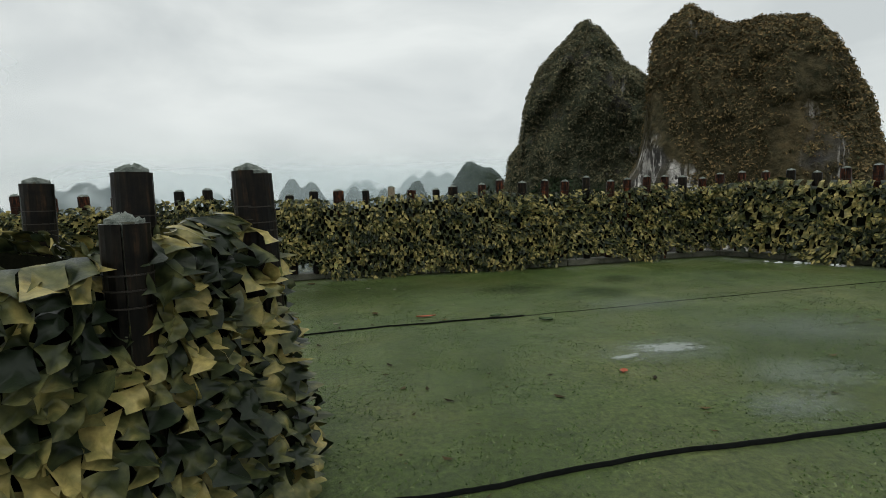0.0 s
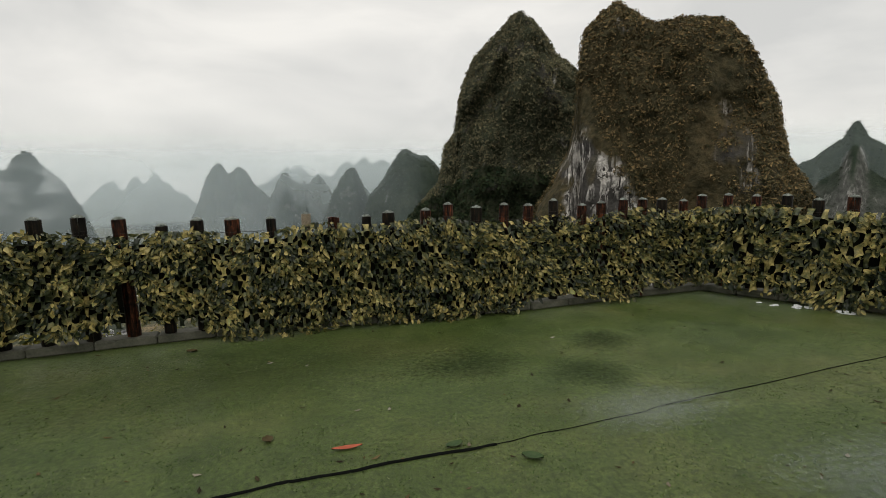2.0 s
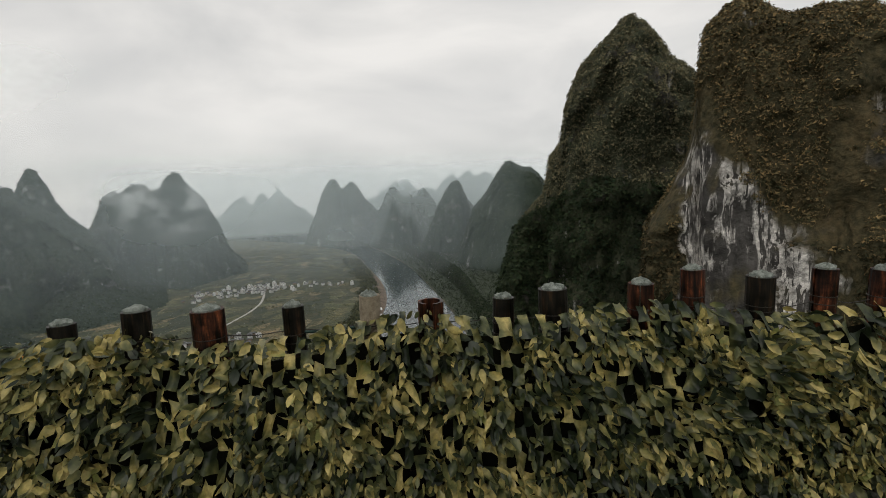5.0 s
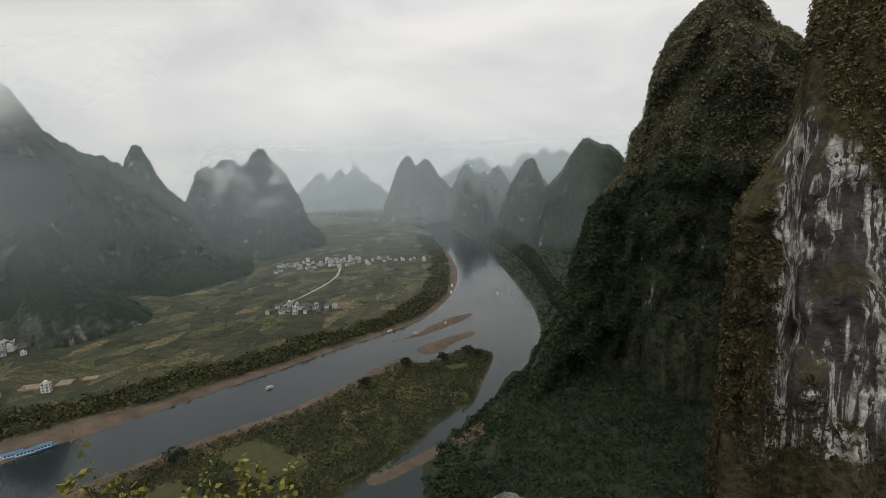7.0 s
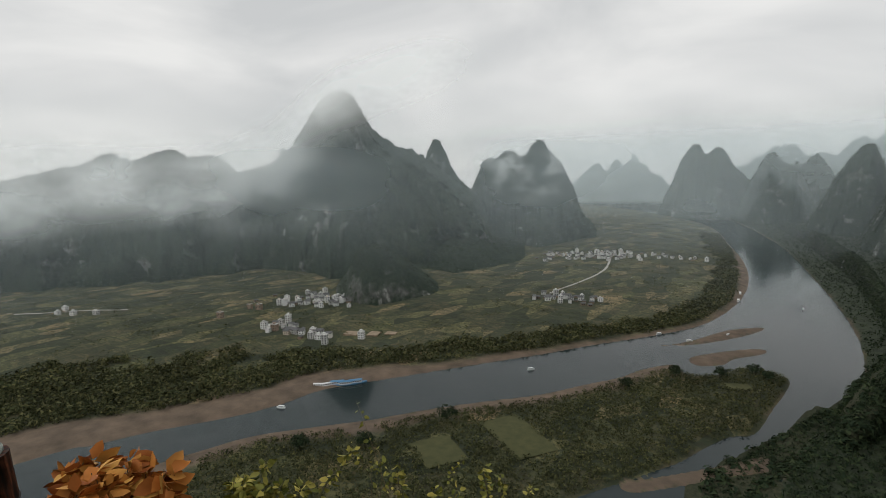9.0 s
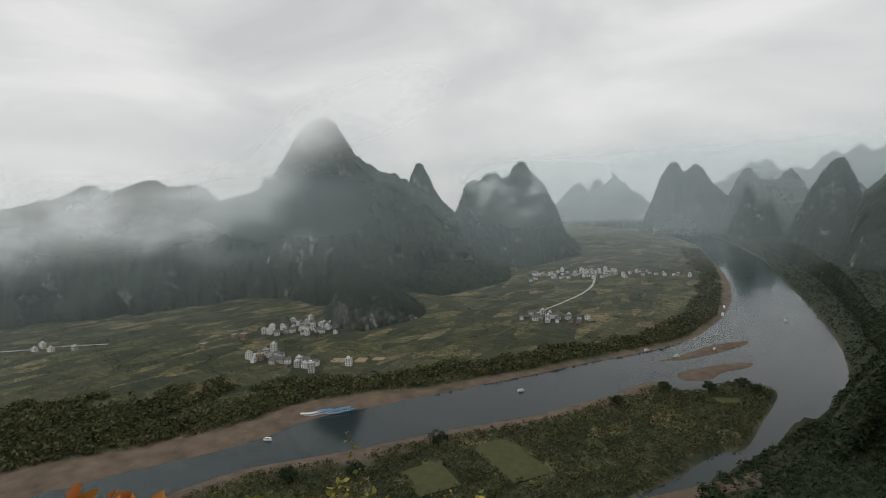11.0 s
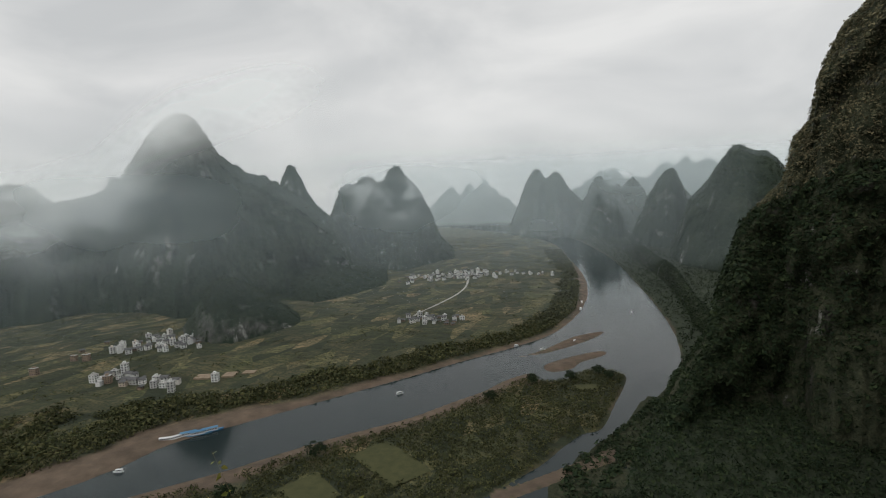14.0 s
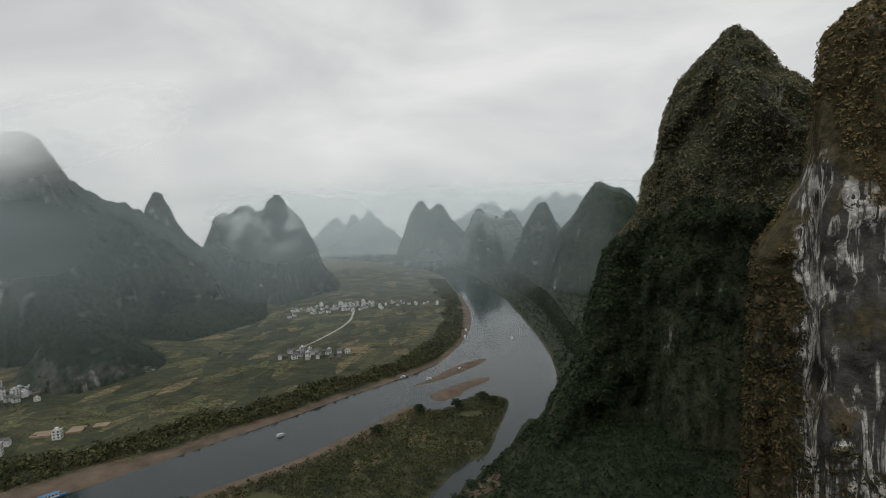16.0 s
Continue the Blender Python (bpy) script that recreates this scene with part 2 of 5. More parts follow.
def valley():
    m, n, l, b = material("valley_ground")
    v = coords(n, l)
    at = n.new("ShaderNodeAttribute")
    at.attribute_name = "shore"
    vo = n.new("ShaderNodeTexVoronoi")
    vo.inputs["Scale"].default_value = 0.05
    mp2 = coords(n, l, (1.0, 0.45, 0.0))
    l.new(mp2, vo.inputs["Vector"])
    sepc = n.new("ShaderNodeSeparateColor")
    l.new(vo.outputs["Color"], sepc.inputs["Color"])
    fine_f = n.new("ShaderNodeTexVoronoi")
    fine_f.inputs["Scale"].default_value = 0.13
    l.new(coords(n, l, (0.35, 1.0, 0.0)), fine_f.inputs["Vector"])
    sepf = n.new("ShaderNodeSeparateColor")
    l.new(fine_f.outputs["Color"], sepf.inputs["Color"])
    field = ramp(n, l, sepc.outputs["Red"], [(0.0, (0.025, 0.034, 0.016)), (0.35, (0.045, 0.053, 0.024)), (0.6, (0.075, 0.07, 0.036)),
                                            (0.85, (0.11, 0.115, 0.05)), (1.0, (0.23, 0.175, 0.1))])
    grain = noise_tex(n, l, v, 0.12, 6, 0.65)
    field = mixed(n, l, 0.6, field, ramp(n, l, grain, [(0.3, (0.35, 0.38, 0.33)), (0.7, (1.1, 1.1, 1.05))]), "MULTIPLY")
    field = mixed(n, l, 0.7, field, ramp(n, l, sepf.outputs["Green"], [(0.0, (0.45, 0.5, 0.4)), (0.6, (1.0, 1.0, 0.95)), (1.0, (1.5, 1.35, 1.2))]), "MULTIPLY")
    bush = ramp(n, l, noise_tex(n, l, v, 0.3, 5, 0.7), [(0.485, (0, 0, 0)), (0.56, (0.82, 0.82, 0.82))])
    field = mixed(n, l, bush, field, (0.021, 0.031, 0.013))
    wood = n.new("ShaderNodeAttribute")
    wood.attribute_name = "wood"
    field = mixed(n, l, wood.outputs["Fac"], field, ramp(n, l, grain, [(0.3, (0.012, 0.02, 0.009)), (0.7, (0.03, 0.042, 0.018))]))
    sand = ramp(n, l, noise_tex(n, l, v, 0.06, 6), [(0.3, (0.07, 0.052, 0.036)), (0.7, (0.16, 0.115, 0.08))])
    l.new(mixed(n, l, at.outputs["Fac"], field, sand), b.inputs["Base Color"])
    b.inputs["Roughness"].default_value = 0.95
    bump(n, l, b, grain, 0.6, 1.5)
    return m


VALLEY = valley()


def river_water():
    m, n, l, b = material("river_water")
    v = coords(n, l, (1, 1, 1))
    f = noise_tex(n, l, v, 0.25, 4)
    b.inputs["Base Color"].default_value = (0.016, 0.026, 0.027, 1)
    b.inputs["Roughness"].default_value = 0.1
    b.inputs["IOR"].default_value = 1.33
    bump(n, l, b, f, 0.05, 0.1)
    return m


WATER = river_water()


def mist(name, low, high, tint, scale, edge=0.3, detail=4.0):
    """Sheet painted as haze or cloud: scatters light both ways, thinner in its gaps."""
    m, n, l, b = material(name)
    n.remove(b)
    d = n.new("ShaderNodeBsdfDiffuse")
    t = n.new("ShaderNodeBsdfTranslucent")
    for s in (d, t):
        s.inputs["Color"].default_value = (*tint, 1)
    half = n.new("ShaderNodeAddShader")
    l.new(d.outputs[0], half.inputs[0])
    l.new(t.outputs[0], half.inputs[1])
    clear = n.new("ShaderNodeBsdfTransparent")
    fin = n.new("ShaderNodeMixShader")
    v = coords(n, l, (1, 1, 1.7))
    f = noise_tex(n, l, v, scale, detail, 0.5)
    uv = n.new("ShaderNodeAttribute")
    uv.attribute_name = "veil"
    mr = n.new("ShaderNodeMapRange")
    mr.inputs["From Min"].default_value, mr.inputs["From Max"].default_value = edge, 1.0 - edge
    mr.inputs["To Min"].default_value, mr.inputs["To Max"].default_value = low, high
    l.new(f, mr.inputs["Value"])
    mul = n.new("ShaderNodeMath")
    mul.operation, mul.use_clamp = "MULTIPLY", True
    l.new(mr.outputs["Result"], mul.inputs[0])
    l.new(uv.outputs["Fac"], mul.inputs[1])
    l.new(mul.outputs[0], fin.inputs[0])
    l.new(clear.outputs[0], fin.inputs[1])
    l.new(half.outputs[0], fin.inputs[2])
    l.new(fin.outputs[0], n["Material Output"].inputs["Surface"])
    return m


# ---- building helpers ----
def from_arrays(name, verts, faces, mat, smooth=False):
    me = bpy.data.meshes.new(name)
    verts = np.asarray(verts, float)
    faces = np.asarray(faces, np.int32)
    me.vertices.add(len(verts))
    me.vertices.foreach_set("co", verts.ravel())
    k = faces.shape[1]
    me.loops.add(faces.size)
    me.loops.foreach_set("vertex_index", faces.ravel())
    me.polygons.add(len(faces))
    me.polygons.foreach_set("loop_start", np.arange(0, faces.size, k, dtype=np.int32))
    me.polygons.foreach_set("use_smooth", np.full(len(faces), smooth))
    me.update(calc_edges=True)
    me.validate()
    me.materials.append(mat)
    return me


def grid_faces(a, b, wrap=False):
    i, j = np.meshgrid(np.arange(a - 1), np.arange(b if wrap else b - 1), indexing="ij")
    i, j = i.ravel(), j.ravel()
    k = (j + 1) % b
    return np.stack([i * b + j, i * b + k, (i + 1) * b + k, (i + 1) * b + j], 1)


def part(name, bm, mat, parent, label=""):
    me = bpy.data.meshes.new(name)
    bm.to_mesh(me)
    bm.free()
    me.materials.append(mat)
    ob = new(name, me)
    ob.parent = parent
    return tagged(ob, label)


def child(name, me, parent, label="", kind=""):
    ob = new(name, me)
    ob.parent = parent
    return tagged(ob, label, kind=kind)


def lattice(seed, n=64):
    return np.random.default_rng(seed).random((n, n, n)).astype(np.float32)


LAT = lattice(7)


def vnoise(p):
    """Value noise, 0 to 1, at an array of points."""
    p = np.asarray(p, float)
    i = np.floor(p).astype(int)
    f = p - i
    f = f * f * (3 - 2 * f)
    out = 0
    for dx in (0, 1):
        for dy in (0, 1):
            for dz in (0, 1):
                w = ((f[..., 0] if dx else 1 - f[..., 0]) * (f[..., 1] if dy else 1 - f[..., 1]) * (f[..., 2] if dz else 1 - f[..., 2]))
                out = out + w * LAT[(i[..., 0] + dx) % 64, (i[..., 1] + dy) % 64, (i[..., 2] + dz) % 64]
    return out


def fbm(p, octaves=4, gain=0.5):
    s, a, tot = 0, 1.0, 0
    p = np.asarray(p, float)
    for k in range(octaves):
        s = s + a * vnoise(p * 2.03 ** k + 17.3 * k)
        tot += a
        a *= gain
    return s / tot


rng = np.random.default_rng(3)


def leaf_cloud(centres, sizes, leaves=12, flat=0.8, seed=1, grain=0.3):
    """Ragged clumps of foliage: loose triangles round each centre."""
    r = np.random.default_rng(seed)
    n = len(centres)
    d = r.normal(size=(n, leaves, 3))
    d /= np.linalg.norm(d, axis=2, keepdims=True)
    out = d.copy()
    d *= (r.random((n, leaves, 1)) ** 0.25)
    d[..., 2] = np.abs(d[..., 2]) ** 0.8 * flat * np.where(r.random((n, leaves)) < 0.78, 1, -0.5)
    out[..., 2] = np.abs(out[..., 2]) + 0.25
    c = centres[:, None, :] + d * sizes[:, None, None] * 0.5
    tri = r.normal(size=(n, leaves, 3, 3))
    tri -= 0.62 * (tri * out[:, :, None, :]).sum(3, keepdims=True) * out[:, :, None, :]
    tri /= np.linalg.norm(tri, axis=3, keepdims=True)
    v = c[:, :, None, :] + tri * sizes[:, None, None, None] * grain
    v = v.reshape(-1, 3)
    return v, np.arange(len(v)).reshape(-1, 3)


# ---- the valley: river far below the lookout ----
RIVER = -200.0
EYE = (0.25, 7.4, 1.6)
LEFT_BANK = [(-520, -700), (-500, -200), (-466, 80), (-451, 125), (-435, 168), (-411, 213), (-397, 255), (-393, 298), (-369, 343), (-340, 393), (-308, 449),
             (-272, 510), (-234, 582), (-189, 658), (-153, 746), (-141, 880), (-148, 1020), (-173, 1180), (-215, 1360), (-285, 1600), (-390, 1960), (-540, 2280), (-800, 2640), (-1250, 3100), (-1700, 3500)]
RIGHT_BANK = [(-1380, 3850), (-960, 3350), (-600, 2750), (-370, 2240), (-196, 1720), (-125, 1450), (-62, 1150), (-22, 950), (4, 780), (11, 660), (8, 606),
              (-12, 509), (-22, 455), (-28, 410), (-34, 350), (-60, 250), (-110, 100), (-160, -200), (-180, -700)]
ISLAND = [(-430, -700), (-415, -200), (-392, 90), (-378, 165), (-364, 211), (-336, 250), (-309, 287), (-284, 329), (-255, 370), (-222, 413), (-198, 460), (-178, 497), (-166, 534), (-145, 565),
          (-126, 543), (-104, 560), (-83, 596), (-54, 596), (-43, 575), (-48, 505), (-53, 448), (-67, 431), (-78, 403), (-88, 370), (-100, 345), (-150, 240), (-200, 100), (-240, -200), (-260, -700)]
BAR_A = [(-137, 597), (-124, 575), (-104, 592), (-97, 620), (-75, 654), (-78, 674), (-107, 646)]
BAR_B = [(-181, 612), (-154, 652), (-133, 711), (-117, 741), (-88, 770), (-95, 734), (-114, 692), (-145, 643)]
LOW_BAR = [(-112, 322), (-97, 341), (-69, 378), (-55, 399), (-40, 418), (-35, 402), (-41, 389), (-56, 372), (-80, 341), (-102, 316)]


def smooth_line(pts, steps=6, closed=False):
    p = np.array(pts, float)
    n = len(p)
    out = []
    for i in range(n if closed else n - 1):
        if closed:
            a, b, c, d = p[(i - 1) % n], p[i], p[(i + 1) % n], p[(i + 2) % n]
        else:
            a, b, c, d = p[max(i - 1, 0)], p[i], p[i + 1], p[min(i + 2, n - 1)]
        for t in np.arange(steps) / steps:
            out.append(0.5 * (2 * b + (c - a) * t + (2 * a - 5 * b + 4 * c - d) * t * t + (3 * b - a - 3 * c + d) * t ** 3))
    if not closed:
        out.append(p[-1])
    return np.array(out)


def inside(q, poly):
    x, y = q[:, 0], q[:, 1]
    res = np.zeros(len(q), bool)
    for (x0, y0), (x1, y1) in zip(poly, np.roll(poly, -1, 0)):
        c = (y0 > y) != (y1 > y)
        res ^= c & (x < (x1 - x0) * (y - y0) / (y1 - y0 + 1e-12) + x0)
    return res


def to_line(q, line, closed=False):
    best = np.full(len(q), 1e9)
    ends = np.roll(line, -1, 0) if closed else line[1:]
    for a, b in zip(line if closed else line[:-1], ends):
        ab = b - a
        t = np.clip(((q - a) @ ab) / (ab @ ab + 1e-9), 0, 1)
        best = np.minimum(best, ((q - a - t[:, None] * ab) ** 2).sum(1))
    return np.sqrt(best)


BANK_L, BANK_R = smooth_line(LEFT_BANK), smooth_line(RIGHT_BANK)
RIVER_POLY = np.concatenate([BANK_L, BANK_R])
ISLES = [smooth_line(p, 5, True) for p in (ISLAND, BAR_A, BAR_B, LOW_BAR)]


def shore(q):
    """Distance to the water's edge in metres: above 0 on land, below 0 in the river."""
    d = to_line(q, RIVER_POLY, True)
    s = np.where(inside(q, RIVER_POLY), -d, d)
    for isle in ISLES:
        e = to_line(q, isle, True)
        s = np.maximum(s, np.where(inside(q, isle), e, -e))
    return s


def west(q):
    return q[:, 0] < np.interp(q[:, 1], BANK_L[:, 1], BANK_L[:, 0]) + 2


def sand_width(q):
    """How wide the bare sand is along the left bank."""
    return np.interp(q[:, 1], [120, 180, 300, 373, 420, 500, 650, 900, 1000, 1300, 1500], [50, 36, 38, 34, 20, 14, 12, 9, 18, 18, 8])


def land_height(q):
    s = shore(q)
    wob = fbm(np.c_[q * 0.02, np.zeros(len(q))], 4) - 0.5
    h = np.where(s < 0, np.maximum(s * 0.25, -5), np.minimum(s * 0.14, 2.2 + np.clip((s - 16) * 0.03, 0, 5)))
    h = h + np.where(s > 0, wob * np.clip(s * 0.1, 0, 2.5), 0)
    return RIVER + h, s


def hill(q):
    """The lookout's own steep hill, around the platform."""
    d = np.hypot(q[:, 0] - 0.8, q[:, 1] - 3.5)
    a = np.arctan2(q[:, 0], q[:, 1])
    edge = 7.6 + 2.2 * (np.sin(a) ** 2)
    wob = fbm(np.c_[q * 0.09, np.ones(len(q))], 4) - 0.5
    return -1.6 - np.clip(d - edge, 0, None) * 1.75 + wob * np.clip((d - edge) * 0.3, 0, 12)


def build_ground():
    az = np.unique(np.r_[np.linspace(-180, 180, 73), np.linspace(-90, 62, 340)])
    az = np.radians(az[:-1])
    rad = np.r_[0.5, 4, 7, 9, 10, 12, 15, 20, 28, 40, 60, 90, 120, np.geomspace(150, 4900, 260)]
    R, A = np.meshgrid(rad, az, indexing="ij")
    q = np.c_[(R * np.sin(A)).ravel() + 0.8, (R * np.cos(A)).ravel() + 3.5]
    z, s = land_height(q)
    hz = hill(q)
    top = np.maximum(z, hz)
    me = from_arrays("ground", np.c_[q, top], grid_faces(len(rad), len(az), True)[:, ::-1], VALLEY, True)
    at = me.attributes.new("shore", "FLOAT", "POINT")
    wob = fbm(np.c_[q * 0.03, np.full(len(q), 3.0)], 4) - 0.5
    wide = np.where(west(q), sand_width(q), 2.0)
    for bar in ISLES[1:]:
        wide = np.where(inside(q, bar), 60.0, wide)
    isle = inside(q, ISLES[0])
    wide = np.where(isle & (to_line(q, ISLES[0][:66]) < 34), 24.0, wide)
    at.data.foreach_set("value", (np.clip((wide * 1.15 - (s + wob * 22)) / 8, 0, 1) * (hz < z)).astype(np.float32))
    east = ~west(q) & ~inside(q, RIVER_POLY)
    me.attributes.new("wood", "FLOAT", "POINT").data.foreach_set("value", east.astype(np.float32))
    return tagged(new("ground", me), "brown sandy river banks and patchwork of small olive fields", "ground", kind="structure")


build_ground()
water = new("water", from_arrays("water", [(-2600, -1500, RIVER), (600, -1500, RIVER), (600, 4000, RIVER), (-2600, 4000, RIVER)], [(0, 1, 2, 3)], WATER))
tagged(water, "calm grey-green river reflecting the overcast sky", "river", kind="structure")


# ---- trees on the valley floor ----
def grove(name, label, x0, x1, y0, y1, count, lo, hi, where, mat, leaves=10, seed=0):
    r = np.random.default_rng(seed)
    q = np.c_[r.uniform(x0, x1, count), r.uniform(y0, y1, count)]
    z, s = land_height(q)
    keep = where(q, s) & (hill(q) < z - 1)
    q, z = q[keep], z[keep]
    size = lo + (hi - lo) * r.random(len(q)) ** 1.6
    v, f = leaf_cloud(np.c_[q, z + size * 0.3], size, leaves, 0.95, seed + 3, 0.23)
    return tagged(new(name, from_arrays(name, v, f, mat)), label, "trees", kind="stuff")


def clearing(q, scale, at, seed):
    return fbm(np.c_[q * scale, np.full(len(q), seed * 1.7)], 3) > at


def ragged(q, seed):
    return fbm(np.c_[q * 0.035, np.full(len(q), seed * 4.1)], 4)


PLOTS = ((-195, 330, 62, 34, -28), (-80, 531, 24, 15, 30), (-228, 275, 38, 32, -28))


def plots(q):
    """The small cleared fields on the island."""
    res = np.zeros(len(q), bool)
    for x, y, w2, h2, turn in PLOTS:
        c, s = math.cos(radians(turn)), math.sin(radians(turn))
        u, v = (q[:, 0] - x) * c + (q[:, 1] - y) * s, -(q[:, 0] - x) * s + (q[:, 1] - y) * c
        edge = 0.34 + 0.3 * fbm(np.c_[q * 0.09, np.full(len(q), x)], 3)
        res |= (np.abs(u) < w2 * edge) & (np.abs(v) < h2 * edge)
    return res


grove("tree_belt", "belt of dark green bushy trees along the sandy bank", -760, -120, 40, 1800, 130000, 3.5, 11,
      lambda q, s: west(q) & (s > sand_width(q) + ragged(q, 1) * 8 - 3) & (s < np.interp(q[:, 1], [80, 250, 420, 700, 1500], [230, 165, 74, 50, 60]) * (0.55 + 0.9 * ragged(q, 2))) & clearing(q, 0.02, 0.27, 1), FOREST_OLIVE, 11, 31)
grove("field_trees", "hedges and scattered trees between the fields", -1250, -200, 60, 2300, 95000, 2.2, 5.5,
      lambda q, s: west(q) & (s > 40) & (np.abs(fbm(np.c_[q * [0.016, 0.03], np.full(len(q), 9.0)], 3) - 0.5) < 0.062), FOREST_OLIVE, 6, 32)
grove("island_thicket", "dense olive thicket covering the river island", -420, -40, -60, 600, 42000, 3, 6,
      lambda q, s: ~west(q) & inside(q, ISLES[0]) & (s > 0.5 + ragged(q, 3) * 4) & (to_line(q, ISLES[0][:66]) > 10 + ragged(q, 4) * 14) & ~plots(q) & clearing(q, 0.02, 0.33, 2), FOREST_OLIVE, 10, 33)
grove("hill_foot_trees", "dark trees filling the foot of the cliffs", -30, 420, 230, 640, 15000, 4, 8,
      lambda q, s: (q[:, 0] > np.interp(q[:, 1], BANK_R[::-1, 1], BANK_R[::-1, 0])) & (s > 3), FOREST, 8, 35)
grove("bank_trees", "dark trees overhanging the river bank", -700, 320, 150, 2600, 45000, 5, 10,
      lambda q, s: (q[:, 0] > np.interp(q[:, 1], BANK_R[::-1, 1], BANK_R[::-1, 0])) & (s > 1.5) & (s < np.interp(q[:, 1], [500, 700], [130, 420])), FOREST, 8, 34)


# ---- karst peaks ----
def ease(x, a, b):
    t = np.clip((x - a) / (b - a), 0, 1)
    return t * t * (3 - 2 * t)


def direction(az):
    return np.array([math.sin(radians(az)), math.cos(radians(az))])


def peak(name, label, dist, skyline, depth, mat, e_side=0.8, e_top=0.75, rough=0.05, steps=140, rings=70, flare=0.25, trees=None, lean=0.0, seed=0, bare=0.0, rock=None, jag=1.0, crag=0.0):
    """A limestone ridge. skyline: bearing, elevation in degrees seen from the lookout, and distance (or None) of its crest."""
    az = np.array([s[0] for s in skyline], float)
    el = np.array([s[1] for s in skyline], float)
    dd = np.array([s[2] if len(s) > 2 else dist for s in skyline], float)
    a = np.linspace(az[0], az[-1], steps)
    e, D = np.interp(a, az, el), np.interp(a, az, dd)
    k = np.ones(3) / 3
    e = np.convolve(np.pad(e, 1, "edge"), k, "valid")
    e = e + (fbm(np.stack([a * 22 / (az[-1] - az[0]), a * 0 + seed, a * 0], 1), 4, 0.6) - 0.5) * 0.05 * min(el.max() - el.min(), 8.0) * jag
    top = EYE[2] + D * np.tan(np.radians(e)) - RIVER
    top = np.maximum(top, 2.0)
    th = np.linspace(0, np.pi, rings)
    cs, sn = np.cos(th), np.sin(th)
    dprof = -np.sign(cs) * np.abs(cs) ** e_side
    hprof = np.abs(sn) ** e_top
    W = depth * (0.3 + 0.7 * top / top.max())
    H = hprof[None, :] * top[:, None]
    off = dprof[None, :] * W[:, None]
    off = off - flare * W[:, None] * np.clip(1 - H / top.max(), 0, 1) ** 3 * np.sign(cs)[None, :] + lean * H
    rr = D[:, None] + off + W[:, None] * 0.1
    dirs = np.stack([np.sin(np.radians(a)), np.cos(np.radians(a))], 1)
    p = np.empty((steps, rings, 3))
    p[..., :2] = np.array(EYE[:2]) + rr[..., None] * dirs[:, None, :]
    # keep the crest's true bearing height where the slope comes forward
    p[..., 2] = RIVER - 6 + H + 6 * hprof
    for _ in range(3):
        seen = (p[..., 2] - EYE[2]) / rr
        j = seen.argmax(1)
        i = np.arange(steps)
        want = EYE[2] + rr[i, j] * np.tan(np.radians(e))
        p[..., 2] = RIVER + (p[..., 2] - RIVER) * np.clip((want - RIVER) / np.maximum(p[i, j, 2] - RIVER, 1), 0.3, 1.5)[:, None]
    size = top.max()
    q = p / size
    n1 = fbm(q * 3.1 + seed * 5.1, 5) - 0.5
    gul = np.abs(fbm(np.stack([q[..., 0] * 7, q[..., 1] * 7, q[..., 2] * 2.2], -1) + seed * 3.7, 4) - 0.5)
    amp = (n1 * 2.2 + (0.12 - gul) * 3.0) * rough * size
    face = np.clip(np.abs(cs), 0, 1)[None, :]
    p[..., :2] += (amp * face)[..., None] * dirs[:, None, :] * -np.sign(cs)[None, :, None] * -1
    p[..., 2] += (fbm(q * 23 + seed, 3) - 0.5) * rough * size * 0.35 * np.clip(H / size * 3, 0, 1)
    if crag:
        ledge = fbm(q * np.array([10, 10, 17]) + seed * 1.9, 4, 0.6) - 0.5
        rib = 0.3 - np.abs(fbm(q * np.array([16, 16, 5]) + seed * 2.9, 3) - 0.5) * 2
        p[..., :2] += ((ledge * 1.3 + rib * 0.5) * crag * size * np.clip(face * 2.2, 0, 1))[..., None] * dirs[:, None, :] * np.sign(cs)[None, :, None]
    me = from_arrays(name, p.reshape(-1, 3), grid_faces(steps, rings), mat, True)
    cliff = np.zeros((steps, rings))
    if rock:
        cliff = np.clip(rock(np.broadcast_to(a[:, None], cliff.shape), (p[..., 2] - RIVER) / size), 0, 1)
        me.attributes.new("bare", "FLOAT", "POINT").data.foreach_set("value", cliff.ravel().astype(np.float32))
    ob = tagged(new(name, me), label, "mountain", "karst peaks of the river valley")
    if trees:
        count, lo, hi, tm, leaves = trees[:5]
        r = np.random.default_rng(seed + 50)
        i, j = r.integers(0, steps - 1, count * 3), r.integers(0, int(rings * 0.68), count * 3)
        f, g = r.random((2, count * 3, 1))
        P = p[i, j] * (1 - f) * (1 - g) + p[i + 1, j] * f * (1 - g) + p[i, j + 1] * (1 - f) * g + p[i + 1, j + 1] * f * g
        nrm = np.cross(p[i + 1, j] - p[i, j], p[i, j + 1] - p[i, j])
        area = np.linalg.norm(nrm, axis=1)
        shelf = np.abs(nrm[:, 2]) / np.maximum(area, 1e-6)
        grow = fbm(P / size * np.array([9, 9, 4]) + seed, 3)
        keep = (r.random(count * 3) < area / np.quantile(area, 0.8)) & (grow + 0.18 * shelf > bare + 0.06 + 0.4 * cliff[i, j]) & (P[:, 2] > RIVER - 3)
        P = P[keep][:count]
        s = lo + (hi - lo) * r.random(len(P)) ** 2
        low = np.zeros(len(P), bool)
